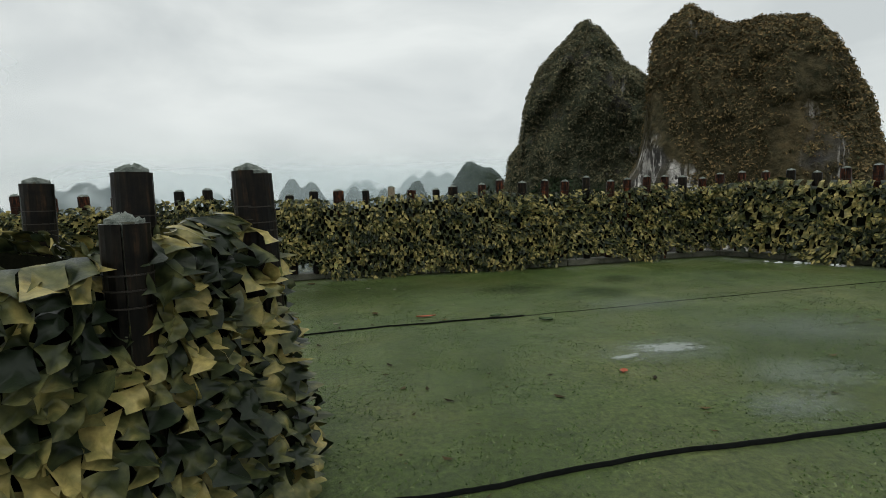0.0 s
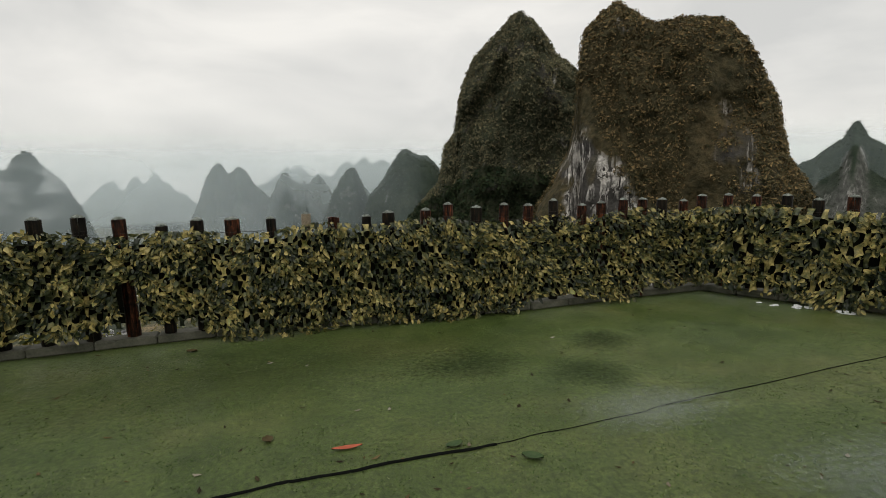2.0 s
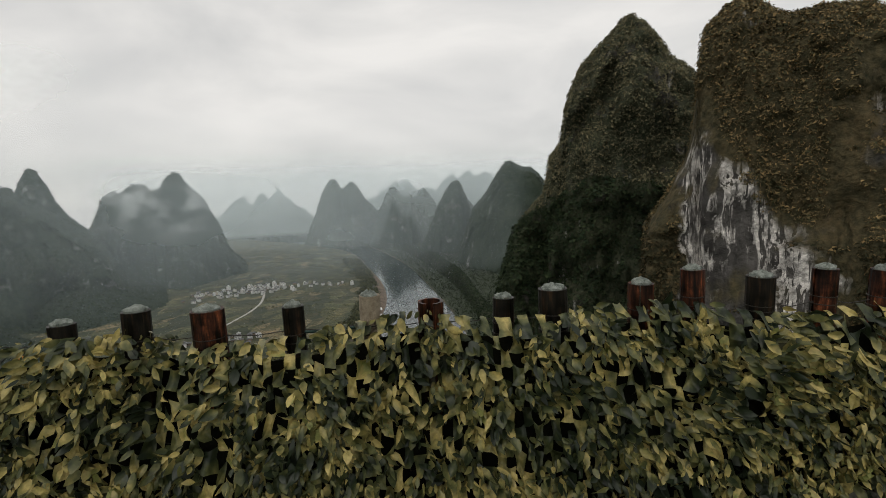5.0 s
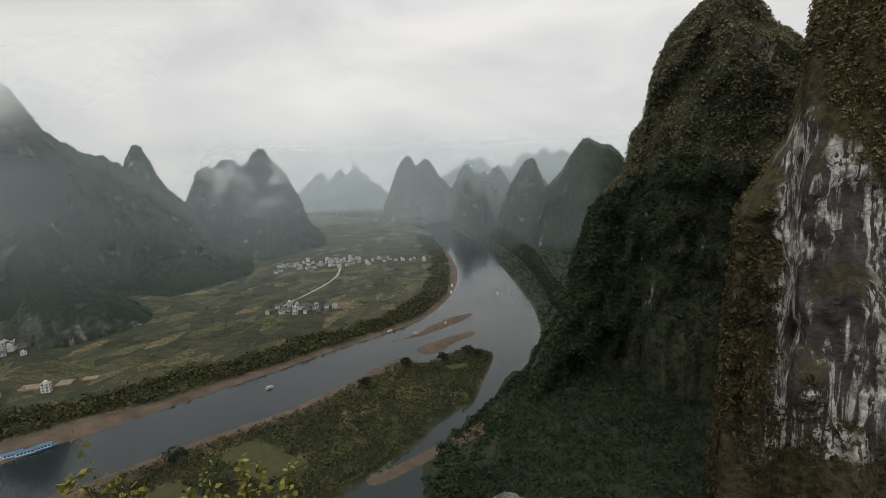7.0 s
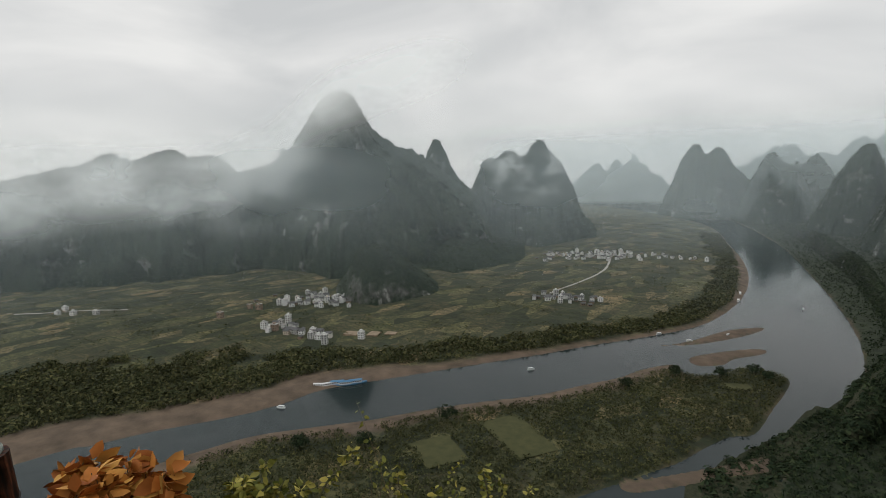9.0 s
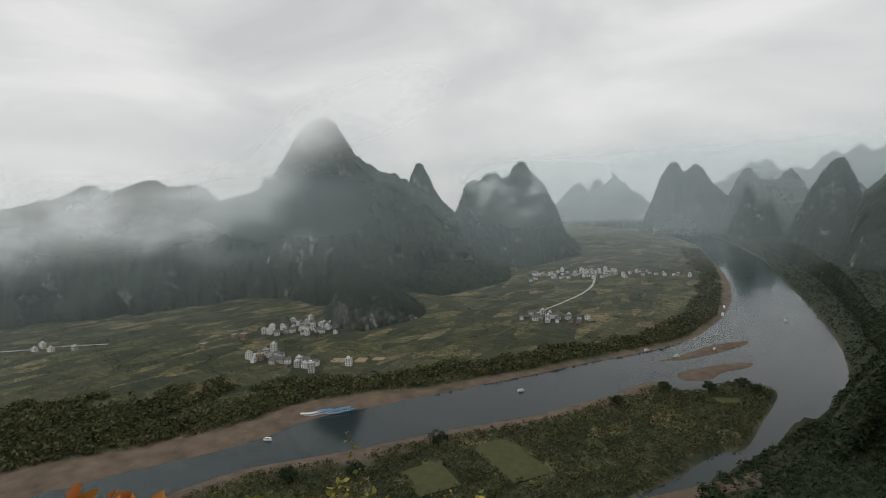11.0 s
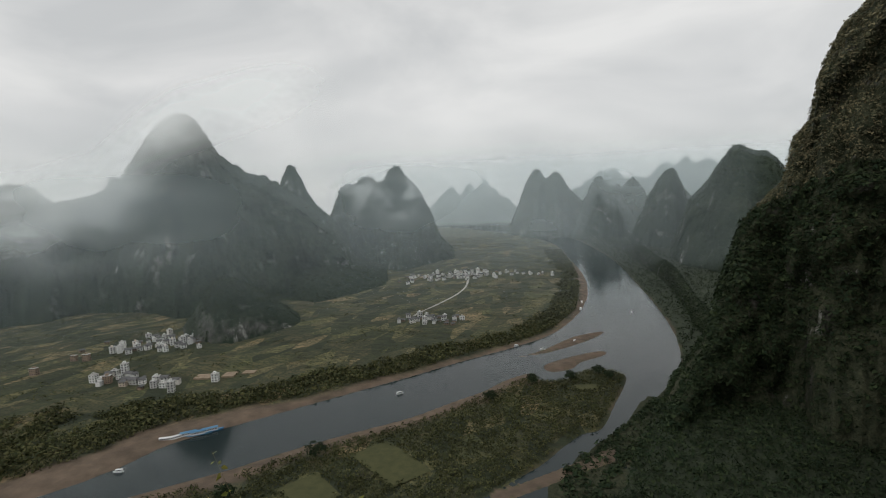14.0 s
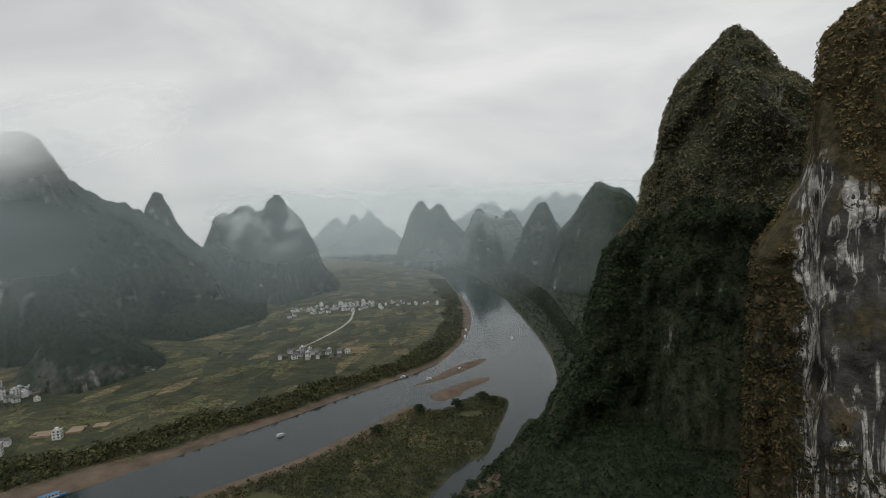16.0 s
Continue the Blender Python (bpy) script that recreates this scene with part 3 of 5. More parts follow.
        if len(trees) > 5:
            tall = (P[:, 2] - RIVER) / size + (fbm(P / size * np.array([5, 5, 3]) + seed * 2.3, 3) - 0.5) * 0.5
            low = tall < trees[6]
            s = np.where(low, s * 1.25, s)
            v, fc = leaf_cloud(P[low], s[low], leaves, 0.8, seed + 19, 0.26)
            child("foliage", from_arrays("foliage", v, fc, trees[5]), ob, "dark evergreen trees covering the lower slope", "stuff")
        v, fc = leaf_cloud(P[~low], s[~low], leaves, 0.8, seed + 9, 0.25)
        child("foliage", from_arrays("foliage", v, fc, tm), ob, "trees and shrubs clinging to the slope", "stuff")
    return ob


# the two great peaks beside the lookout
peak("karst_peak", "tall dark-green pointed karst peak close by", 640,
     [(-11, -31, 330), (-7.5, -30, 360), (-4.7, -25.5, 420), (-2.7, -23, 450), (1.1, -17.6, 520), (3.9, -13.5, 560), (4.2, -9.6, 580), (5.3, -7, 590), (6.2, -3.5, 600),
      (9.6, 0.3), (10.1, 3.6), (11.3, 5.0), (12.0, 9.3), (13.4, 12.6), (15.3, 14.7), (17.0, 16.2), (18.4, 16.9), (19.6, 16.4), (20.6, 15.3), (22.3, 12.5), (24.3, 11.0), (26.5, 8.5), (30, 2), (34, -8), (38, -16)],
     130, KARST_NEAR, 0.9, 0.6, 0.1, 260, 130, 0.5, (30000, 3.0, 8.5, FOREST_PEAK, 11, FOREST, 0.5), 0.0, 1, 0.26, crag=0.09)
peak("karst_peak", "broad karst cliff with white streaks and autumn brush", 430,
     [(18.4, -26, 370), (19.1, -22, 375), (19.2, -16, 380), (19.5, -8, 385), (19.8, -3.6, 390), (21.8, -0.5, 395), (23.8, 3.5, 405), (24.4, 8, 420), (24.8, 12.4), (25.2, 14.6), (26.6, 16.1), (28.3, 17.1), (29.4, 16.4), (30.5, 15.6), (32.6, 14.7), (35, 14.9), (37.9, 14.5), (39.8, 12.4),
      (41.3, 9.3), (42.7, 6.2), (43.5, 1.6), (45.2, -1.0), (46.5, -4), (50, -12), (55, -22)],
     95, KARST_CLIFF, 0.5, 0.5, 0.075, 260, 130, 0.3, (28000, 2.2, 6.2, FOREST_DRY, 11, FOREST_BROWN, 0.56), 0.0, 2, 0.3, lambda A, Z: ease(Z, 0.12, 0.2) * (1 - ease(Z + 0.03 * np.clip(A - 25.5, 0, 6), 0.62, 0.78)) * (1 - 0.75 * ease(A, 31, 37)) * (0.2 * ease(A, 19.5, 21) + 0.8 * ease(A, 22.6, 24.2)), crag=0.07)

# far side and the ranges up the river
FAR = (10000, 6, 11, FOREST, 8)
peak("karst_peak", "broad misty mountain under low cloud", 1500,
     [(-98, -10), (-92, -4), (-85, -1.5), (-78, 0.5), (-74, 1.5), (-71.5, 2.6), (-69.8, 1.7), (-67.4, 3.0), (-66.2, 3.2), (-65, 2.2), (-63.4, 2.5), (-61.8, 2.0), (-60.6, 0.6), (-59.4, 0.9), (-57.6, 1.6), (-56.6, 2.2), (-56.2, 3.3), (-55.8, 2.9), (-55.3, 3.1), (-53.6, 5.7), (-52.2, 7.9), (-50.9, 9.0), (-49.6, 9.1), (-48.6, 8.4), (-46.8, 5.2), (-46.2, 4.7), (-45, 3.9), (-44.2, 3.3), (-43.1, 3.0), (-42.6, 3.1), (-41.8, 2.3), (-41.4, 2.4), (-40.8, 1.4), (-39, 0.2), (-37.4, -0.9), (-36, -1.6), (-34.8, -3.2), (-33.4, -6), (-31.5, -9)],
     420, KARST_FAR, 0.7, 0.62, 0.12, 420, 100, 0.3, FAR, 0.0, 3, 0.3, None, 1.6, crag=0.06)
peak("karst_peak", "thin rock spire rising behind the ridge", 1900,
     [(-42.5, -4), (-41.4, 1.0), (-40.9, 2.5), (-40.4, 3.6), (-40.0, 4.1), (-39.5, 3.9), (-39.1, 2.9), (-38.8, 2.5), (-38.4, 1.2), (-37.2, -0.6), (-36.2, -1.5), (-34, -5)],
     110, KARST_FAR, 0.85, 0.85, 0.03, 90, 60, 0.4, (700, 7, 12, FOREST, 8), 0.0, 4, 0.3)
peak("karst_peak", "wooded foothill spreading below the misty mountain", 1400,
     [(-55, -10.5, 1350), (-52.5, -9, 1350), (-50, -7.6, 1350), (-47, -6.2, 1380), (-44, -5.6), (-41, -6.0), (-38, -5.2), (-35.5, -5.8), (-32, -6.4), (-28, -7.2), (-25, -7.9, 1500)],
     330, KARST_FAR, 0.9, 0.9, 0.1, 160, 80, 0.45, (9000, 5, 10, FOREST, 9), 0.0, 5, 0.25)
peak("karst_peak", "small rocky knoll behind the village", 900,
     [(-52, -12.5), (-50, -10), (-48.5, -7.8), (-47.3, -7.2), (-46, -7.5), (-44.5, -8.4), (-42.5, -9.8), (-39, -12.4)],
     110, KARST_FAR, 0.8, 0.7, 0.08, 80, 60, 0.3, (1500, 4, 8, FOREST, 9), 0.0, 23, 0.35, lambda A, Z: 0.8 * (1 - ease(Z, 0.4, 0.7)))
peak("wooded_slope", "dark wooded slope falling from the cliffs to the river", 300,
     [(-13, -34, 285), (-8, -33, 285), (-4, -31, 290), (0, -29.5, 300), (6, -28.5, 310), (12, -28, 320), (20, -27.5, 320), (30, -26, 310), (45, -24, 300), (62, -25, 300)],
     120, KARST_NEAR, 0.9, 0.8, 0.06, 160, 70, 0.4, (12000, 3.5, 8, FOREST, 9), 0.0, 21, 0.1)
peak("wooded_slope", "dark wooded slopes along the far river bank", 1000,
     [(-6.2, -4.6, 2150), (-4.6, -5.1, 1850), (-2.8, -5.9, 1560), (-0.5, -7.4, 1260), (1.0, -9.0, 1060), (2.2, -10.8, 900), (3.6, -12.3, 800), (6, -11.5, 780), (10, -10.5, 800), (16, -11, 800)],
     100, KARST_NEAR, 0.9, 0.9, 0.08, 160, 60, 0.5, (14000, 4, 9, FOREST, 8), 0.0, 22, 0.1)
peak("karst_peak", "flat-topped karst mountain with a rounded knob", 1750,
     [(-37.5, -7), (-36.2, -2), (-35.5, -0.6), (-34.9, 1.0), (-34.3, 1.7), (-33.0, 1.9), (-32.3, 2.4), (-31.6, 2.4), (-30.9, 1.9), (-30.2, 1.9), (-29.5, 3.1), (-28.8, 3.5), (-28.2, 3.1), (-27.6, 2.3), (-26.4, 0.8), (-25.4, -1.2), (-24.3, -4.1), (-22.5, -6.2)],
     300, KARST_FAR, 0.6, 0.5, 0.08, 200, 70, 0.3, (3500, 7, 13, FOREST, 9), 0.0, 6, 0.3, None, 1.6, crag=0.07)
peak("karst_peak", "pale hazy peaks far up the valley", 3900,
     [(-26, -2), (-24, 0.2), (-23.2, 0.9), (-22.6, 1.1), (-22.1, 0.3), (-21.7, 0.2), (-21.1, 1.2), (-20.7, 1.4), (-20.3, 0.9), (-19.9, 0.8), (-19.3, 1.9), (-18.9, 1.7), (-18.5, 0.9), (-18.0, 0.8), (-17.5, -0.1), (-16.6, -0.3), (-16.0, -1.2), (-14, -2.5)], 240, KARST_FAR, 0.9, 0.9, 0.03, 200, 50, 0.2, None, 0.0, 7, 0.0, None, 1.5)
peak("karst_peak", "twin-topped karst peak in thin mist", 2750,
     [(-16.8, -4.4), (-15.7, -1.5), (-14.6, 1.2), (-13.9, 2.4), (-13.3, 2.7), (-12.6, 1.6), (-12.3, 1.6), (-11.8, 2.2), (-11.3, 2.2), (-10.8, 1.6), (-10.1, 0.4), (-9.2, -0.5), (-7.6, -2), (-6, -4.5)],
     330, KARST_FAR, 0.8, 0.75, 0.04, 110, 60, 0.2, (1500, 9, 15, FOREST, 8), 0.0, 8, 0.3, crag=0.08)
peak("karst_peak", "slender karst peak in a row of peaks", 2450,
     [(-10, -5), (-9, -2), (-8.0, 0.4), (-7.2, 1.6), (-6.8, 1.5), (-6.2, 0.6), (-5.5, 0.3), (-5.1, 0.7), (-4.8, -0.2), (-4, -2), (-2.5, -4.8)],
     240, KARST_FAR, 0.85, 0.8, 0.04, 90, 60, 0.2, (900, 9, 15, FOREST, 8), 0.0, 9, 0.3, crag=0.07)
peak("karst_peak", "small pointed karst peak in a row of peaks", 2700,
     [(-6, -3), (-5.2, -1), (-4.3, 0.9), (-3.7, 1.3), (-3.2, 0.8), (-2.4, -0.6), (-1, -4)],
     200, KARST_FAR, 0.85, 0.8, 0.04, 70, 50, 0.2, (600, 9, 15, FOREST, 8), 0.0, 10, 0.3)
peak("karst_peak", "horn-shaped karst peak with pale rock", 2050,
     [(-4.5, -6), (-3.2, -3.2), (-2.2, -0.8), (-1.2, 1.0), (-0.5, 1.9), (0.1, 2.0), (0.6, 1.1), (1.3, -0.8), (2, -3), (3.5, -6)],
     190, KARST_FAR, 0.85, 0.7, 0.04, 90, 60, 0.2, (1200, 8, 13, FOREST, 8), 0.0, 11, 0.3, crag=0.07)
peak("karst_peak", "dark double-humped karst peak above the river", 1750,
     [(-1, -8), (0.6, -4), (1.6, -1.2), (2.4, -0.3), (3.3, 0.8), (4.3, 2.5), (5.2, 3.7), (5.9, 3.9), (6.5, 3.4), (7.2, 3.1), (8.1, 3.0), (9.0, 2.2), (9.8, 1.1), (12, -1), (16, -4), (20, -9)],
     330, KARST_FAR, 0.95, 0.8, 0.07, 140, 70, 0.7, (4200, 6, 11, FOREST, 9), 0.0, 12, 0.3, crag=0.07)
for k, (sky_line, d) in enumerate((([(-9.2, -2), (-8.6, 1.5), (-8.2, 1.1), (-6.9, 2.2), (-6.2, 1.9), (-5.5, 2.4), (-4.4, 1.2), (-3, 1.5), (-2.3, 1.0), (-1.4, 2.2), (-0.5, 2.8), (0.2, 2.2), (1.3, 3.2), (2.1, 2.4), (3.2, 2.9), (4, 2.5), (5, 1.0), (7, -2)], 3450),
                                  ([(-12, -2), (-10, 0.3), (-7.8, 0.9), (-5.8, 0.4), (-3.4, 1.2), (-1, 0.6), (2, 1.4), (5, -2)], 3600))):
    peak("karst_peak", "pale row of jagged karst peaks fading into cloud", d, sky_line, 350, KARST_FAR, 0.85, 0.8, 0.04, 120, 50, 0.2, None, 0.0, 13 + k)
peak("karst_peak", "mountain with a rock stub on top and pale scree", 1900,
     [(40, -6), (43.4, 0.6), (45.2, 1.6), (46.3, 2.4), (47.3, 3.1), (47.7, 4.4), (48.1, 4.7), (48.5, 4.2), (48.8, 3.2), (50, 2.4), (53, 1.6), (57, 0), (62, -4)],
     350, KARST_FAR, 0.85, 0.8, 0.04, 100, 60, 0.2, (900, 8, 13, FOREST, 8), 0.0, 15, 0.35, lambda A, Z: 0.7 * (1 - ease(Z, 0.6, 0.9)))


# ---- distance haze and low cloud, put in as standing sheets ----
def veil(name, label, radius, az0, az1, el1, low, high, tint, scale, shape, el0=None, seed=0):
    """A curved sheet of haze or cloud up to a given elevation; shape(u, v) gives its density across its width and
    height.
    """
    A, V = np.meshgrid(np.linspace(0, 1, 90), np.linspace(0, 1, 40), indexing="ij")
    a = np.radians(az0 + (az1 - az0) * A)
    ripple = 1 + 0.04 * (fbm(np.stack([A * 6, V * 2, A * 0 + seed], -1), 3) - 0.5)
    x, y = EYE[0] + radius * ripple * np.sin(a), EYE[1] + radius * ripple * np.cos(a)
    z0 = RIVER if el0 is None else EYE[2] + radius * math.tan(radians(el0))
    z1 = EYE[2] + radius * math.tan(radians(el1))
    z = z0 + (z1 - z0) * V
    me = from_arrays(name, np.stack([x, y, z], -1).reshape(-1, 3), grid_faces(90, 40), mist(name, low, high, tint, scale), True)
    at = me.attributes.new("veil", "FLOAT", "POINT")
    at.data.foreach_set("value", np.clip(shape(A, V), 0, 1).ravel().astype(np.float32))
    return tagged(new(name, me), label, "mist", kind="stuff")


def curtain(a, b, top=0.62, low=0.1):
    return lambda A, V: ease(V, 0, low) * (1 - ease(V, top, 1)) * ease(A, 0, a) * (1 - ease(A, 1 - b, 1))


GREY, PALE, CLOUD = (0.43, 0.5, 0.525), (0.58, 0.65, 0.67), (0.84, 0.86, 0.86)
# added see-through sheets paint the haze of distance between the ranges
veil("mist", "see-through sheet painting thin grey haze over the near valley", 715, -100, 12, 10, 0.2, 0.32, GREY, 0.004, curtain(0.02, 0.36, 0.66, 0.6))
veil("mist", "see-through sheet painting thin grey haze before the mountains", 1330, -62, 9, 9, 0.06, 0.13, GREY, 0.003, curtain(0.25, 0.05), seed=1)
veil("mist", "see-through sheet painting grey haze up the river valley", 1680, -20, 58, 7, 0.07, 0.14, GREY, 0.003, curtain(0.08, 0.02), seed=7)
veil("mist", "see-through sheet painting pale haze among the far peaks", 2280, -38, 58, 6, 0.12, 0.22, PALE, 0.003, curtain(0.08, 0.02), seed=2)
veil("mist", "see-through sheet painting pale haze between far peaks", 3150, -38, 58, 5.5, 0.38, 0.54, PALE, 0.002, curtain(0.08, 0.02), seed=3)


def cloud_base(A, V):
    """Solid above the cloud base, which climbs from the far ranges to the main summit."""
    az, el = -102 + 72 * A, -8 + 30 * V
    base = np.interp(az, [-102, -70, -62, -57, -53, -50, -46, -42, -38], [-2.4, -1.4, -1.2, 1.2, 4.6, 6.4, 7.6, 9, 10])
    return ease(el, base - 4.0, base + 3.4) * (1 - ease(el, base + 2.2, base + 5.5)) * (1 - ease(A, 0.78, 1)) * ease(A, 0, 0.04)


veil("low_cloud", "low cloud hiding the mountain tops", 1010, -102, -30, 22, 0.15, 1.15, CLOUD, 0.005, cloud_base, -8, 5)
veil("low_cloud", "torn wisps of cloud drifting along the mountain side", 880, -102, -46, 5, -0.3, 0.62, (0.7, 0.73, 0.74), 0.009,
     lambda A, V: ease(V, 0.1, 0.5) * (1 - ease(V, 0.75, 1)) * (1 - ease(A, 0.7, 1)), -8, 9)
veil("low_cloud", "wisp of cloud caught on the mountain shoulder", 1400, -37, -24, 5, -0.4, 0.75, (0.74, 0.77, 0.78), 0.011,
     lambda A, V: ease(V, 0.2, 0.6) * (1 - ease(V, 0.68, 0.84)) * ease(A, 0, 0.2) * (1 - ease(A, 0.7, 1)), -6, 6)
veil("low_cloud", "pale cloud drifting across the far range", 3700, -24, 12, 6, -0.15, 0.28, CLOUD, 0.003,
     lambda A, V: ease(V, 0.1, 0.4) * (1 - ease(V, 0.7, 1)) * ease(A, 0, 0.2) * (1 - ease(A, 0.8, 1)), -3, 8)


# ---- the lookout platform ----
def prism(bm, pts, z0, z1):
    lo = [bm.verts.new((x, y, z0)) for x, y in pts]
    hi = [bm.verts.new((x, y, z1)) for x, y in pts]
    n = len(pts)
    bm.faces.new(hi)
    bm.faces.new(lo[::-1])
    for i in range(n):
        bm.faces.new((lo[i], lo[(i + 1) % n], hi[(i + 1) % n], hi[i]))


FENCE = [(-5.6, 6.75), (-2.6, 7.5), (-0.66, 7.87), (2.5, 8.08), (3.9, 8.36), (4.85, 8.5), (5.3, 7.75), (5.85, 6.95), (7.4, 4.2)]
DECK = [(-6, -2.5), (8, -2.5), (8, 3.4), (5.95, 7.05), (5.0, 8.7), (3.9, 8.55), (2.5, 8.26), (-0.66, 8.05), (-2.6, 7.68), (-6, 6.85)]
bm = bmesh.new()
prism(bm, [(-6, 2.35)] + [(8, 2.35)] + DECK[2:], -2.4, 0.0)
me = bpy.data.meshes.new("floor")
bm.to_mesh(me)
bm.free()
me.materials.append(M_TURF)
tagged(new("floor", me), "wet green artificial turf laid over the lookout platform", "floor", kind="structure")


# ---- fence ----
def tube(bm, r0, r1, z0, z1, seg=14, cx=0.0, cy=0.0, a0=0.0, a1=2 * math.pi, wall=0.0, wob=0.0):
    full = a1 - a0 > 6.28
    m = seg if full else seg + 1
    ring = lambda r, z: [bm.verts.new((cx + (r + wob * random.uniform(-1, 1)) * math.cos(a0 + (a1 - a0) * i / seg),
                                       cy + (r + wob * random.uniform(-1, 1)) * math.sin(a0 + (a1 - a0) * i / seg), z)) for i in range(m)]
    loops = [ring(r0, z0), ring((r0 + r1) / 2, (z0 + z1) / 2), ring(r1, z1)]
    if wall:
        loops += [ring(r1 - wall, z1), ring(r0 - wall, z0)]
    for a, b in zip(loops, loops[1:]):
        for i in range(seg):
            j = (i + 1) % m
            bm.faces.new((a[i], a[j], b[j], b[i]))
    if wall:
        if not full:
            for k in (0, -1):
                f = [lp[k] for lp in loops]
                bm.faces.new(f if k else f[::-1])
    else:
        bm.faces.new(loops[-1])
    return loops


def post(parent, x, y, top, turn, style, dark=False, radius=None):
    """A concrete core wrapped in a split bamboo sleeve, with a rough cap."""
    r = radius or 0.05 + 0.009 * random.random()
    bm = bmesh.new()
    tube(bm, r * (0.86 if style == "bare" else 0.74), r * (0.86 if style == "bare" else 0.74), 0, top - (0.015 if style != "hollow" else 0.12), 14, wob=0.001)
    p = part("post", bm, PITTED if style == "bare" else CONCRETE, parent)
    lean = 0.06 if y > 6 else 0.0
    p.matrix_basis = pose(x, y + lean, 0, math.degrees(lean / 1.15) + random.uniform(-1, 1), random.uniform(-1.5, 1.5), 0) @ pose(0, 0, 0, 0, 0, turn)
    if style != "bare":
        bm = bmesh.new()
        cut = random.uniform(0.02, 0.08) if dark else random.uniform(0.06, 0.2)
        if style == "hollow":
            cut = 0.6
        tube(bm, r * 1.03, r, 0.02, top - 0.02, 18, a0=cut, a1=2 * math.pi - 0.02, wall=0.012, wob=0.0012)
        part("sleeve", bm, SLEEVE_DARK if dark else random.choice((SLEEVE, SLEEVE, SLEEVE_DARK)), p)
    else:
        bm = bmesh.new()
        tube(bm, r * 1.03, r, 0.02, top - 0.22, 18, a0=0.2, a1=6.2, wall=0.012, wob=0.002)
        part("sleeve", bm, SLEEVE_DARK, p)
    if style != "hollow":
        bm = bmesh.new()
        rings = [[bm.verts.new((r * f * math.cos(a) * random.uniform(0.88, 1.08), r * f * math.sin(a) * random.uniform(0.88, 1.08), top - 0.016 + 0.022 * (1 - f) + random.uniform(-0.007, 0.007)))
                  for a in (2 * math.pi * i / 16 for i in range(16))] for f in (0.8, 0.62, 0.4, 0.15)]
        low = [bm.verts.new((v.co.x, v.co.y, top - 0.05)) for v in rings[0]]
        for a, b in zip([low] + rings, rings):
            for i in range(16):
                bm.faces.new((a[i], a[(i + 1) % 16], b[(i + 1) % 16], b[i]))
        bm.faces.new(rings[-1])
        part("cap", bm, CAP, p)
    bm = bmesh.new()
    for k in range(3):
        z = top - 0.13 - 0.035 * k - random.random() * 0.02
        tube(bm, r * 1.06, r * 1.06, z, z + 0.004, 12, wall=0.006)
    part("wire", bm, WIRE, p)
    return p


def along(line, s):
    p = np.array(line, float)
    seg = np.linalg.norm(np.diff(p, axis=0), axis=1)
    c = np.r_[0, np.cumsum(seg)]
    s = np.clip(s, 0, c[-1])
    return np.stack([np.interp(s, c, p[:, 0]), np.interp(s, c, p[:, 1])], -1), c[-1]


fence = tagged(new("fence"), "lookout fence of rusty bamboo-sleeved concrete posts", "fence")
KNOWN = [(-1.65, 7.665, 1.19), (-1.34, 7.73, 1.16), (-1.045, 7.76, 1.085), (-0.76, 7.8, 1.125), (-0.427, 7.805, 1.124), (-0.09, 7.862, 1.114), (0.2, 7.896, 1.144),
         (0.462, 7.952, 1.104), (0.766, 7.97, 1.098), (1.031, 8.012, 1.13), (1.373, 7.983, 1.142), (1.632, 8.009, 1.19), (1.92, 8.04, 1.15), (2.209, 8.077, 1.166), (2.47, 8.1, 1.15),
         (2.81, 8.125, 1.19), (3.12, 8.17, 1.13), (3.38, 8.2, 1.15), (3.647, 8.234, 1.176)]
STYLE = {6: "bare", 7: "hollow"}
posts = []
for i, (x, y, z) in enumerate(KNOWN):
    posts.append((x, y, z, STYLE.get(i, "cap")))
for s in np.arange(0.0, 3.9, 0.32):
    (x, y), _ = along([(-1.97, 7.6), (-2.7, 7.45), (-5.7, 6.72)], s)
    posts.append((x, y, 1.15 + random.uniform(-0.05, 0.05), "cap"))
for s in np.arange(0.28, 6.2, 0.3):
    (x, y), _ = along([(3.68, 8.25), (4.85, 8.5), (5.35, 7.75), (5.9, 6.95), (7.4, 4.2)], s)
    posts.append((x, y, 1.15 + random.uniform(-0.04, 0.04), "cap"))
RADII = {(-0.427, 7.805): 0.066, (-0.09, 7.862): 0.045, (0.2, 7.896): 0.05, (0.462, 7.952): 0.055, (0.766, 7.97): 0.047, (1.031, 8.012): 0.063}
DARK = ((-0.09, 7.862), (0.766, 7.97), (1.031, 8.012))
for x, y, z, style in posts:
    post(fence, x, y, z, 250 if style == "hollow" else random.uniform(0, 360), style, (x, y) in DARK, RADII.get((x, y)))

# slack wires strung from post to post
for z, sag in ((1.0, 0.02), (0.88, 0.03), (0.55, 0.02)):
    pts = []
    for (xa, ya, _), (xb, yb, _) in zip(KNOWN, KNOWN[1:]):
        pts += [Vector((xa, ya, z + random.uniform(-0.012, 0.012))), Vector(((xa + xb) / 2, (ya + yb) / 2, z - sag))]
    bm = bmesh.new()
    prev = None
    for p in pts:
        ring = [bm.verts.new(p + Vector((0, 0.0022 * math.cos(a), 0.0022 * math.sin(a)))) for a in (0, 1.26, 2.51, 3.77, 5.03)]
        if prev:
            for a in range(5):
                bm.faces.new((prev[a], prev[(a + 1) % 5], ring[(a + 1) % 5], ring[a]))
        prev = ring
    part("rail_wire", bm, WIRE, fence, "slack dark wire")

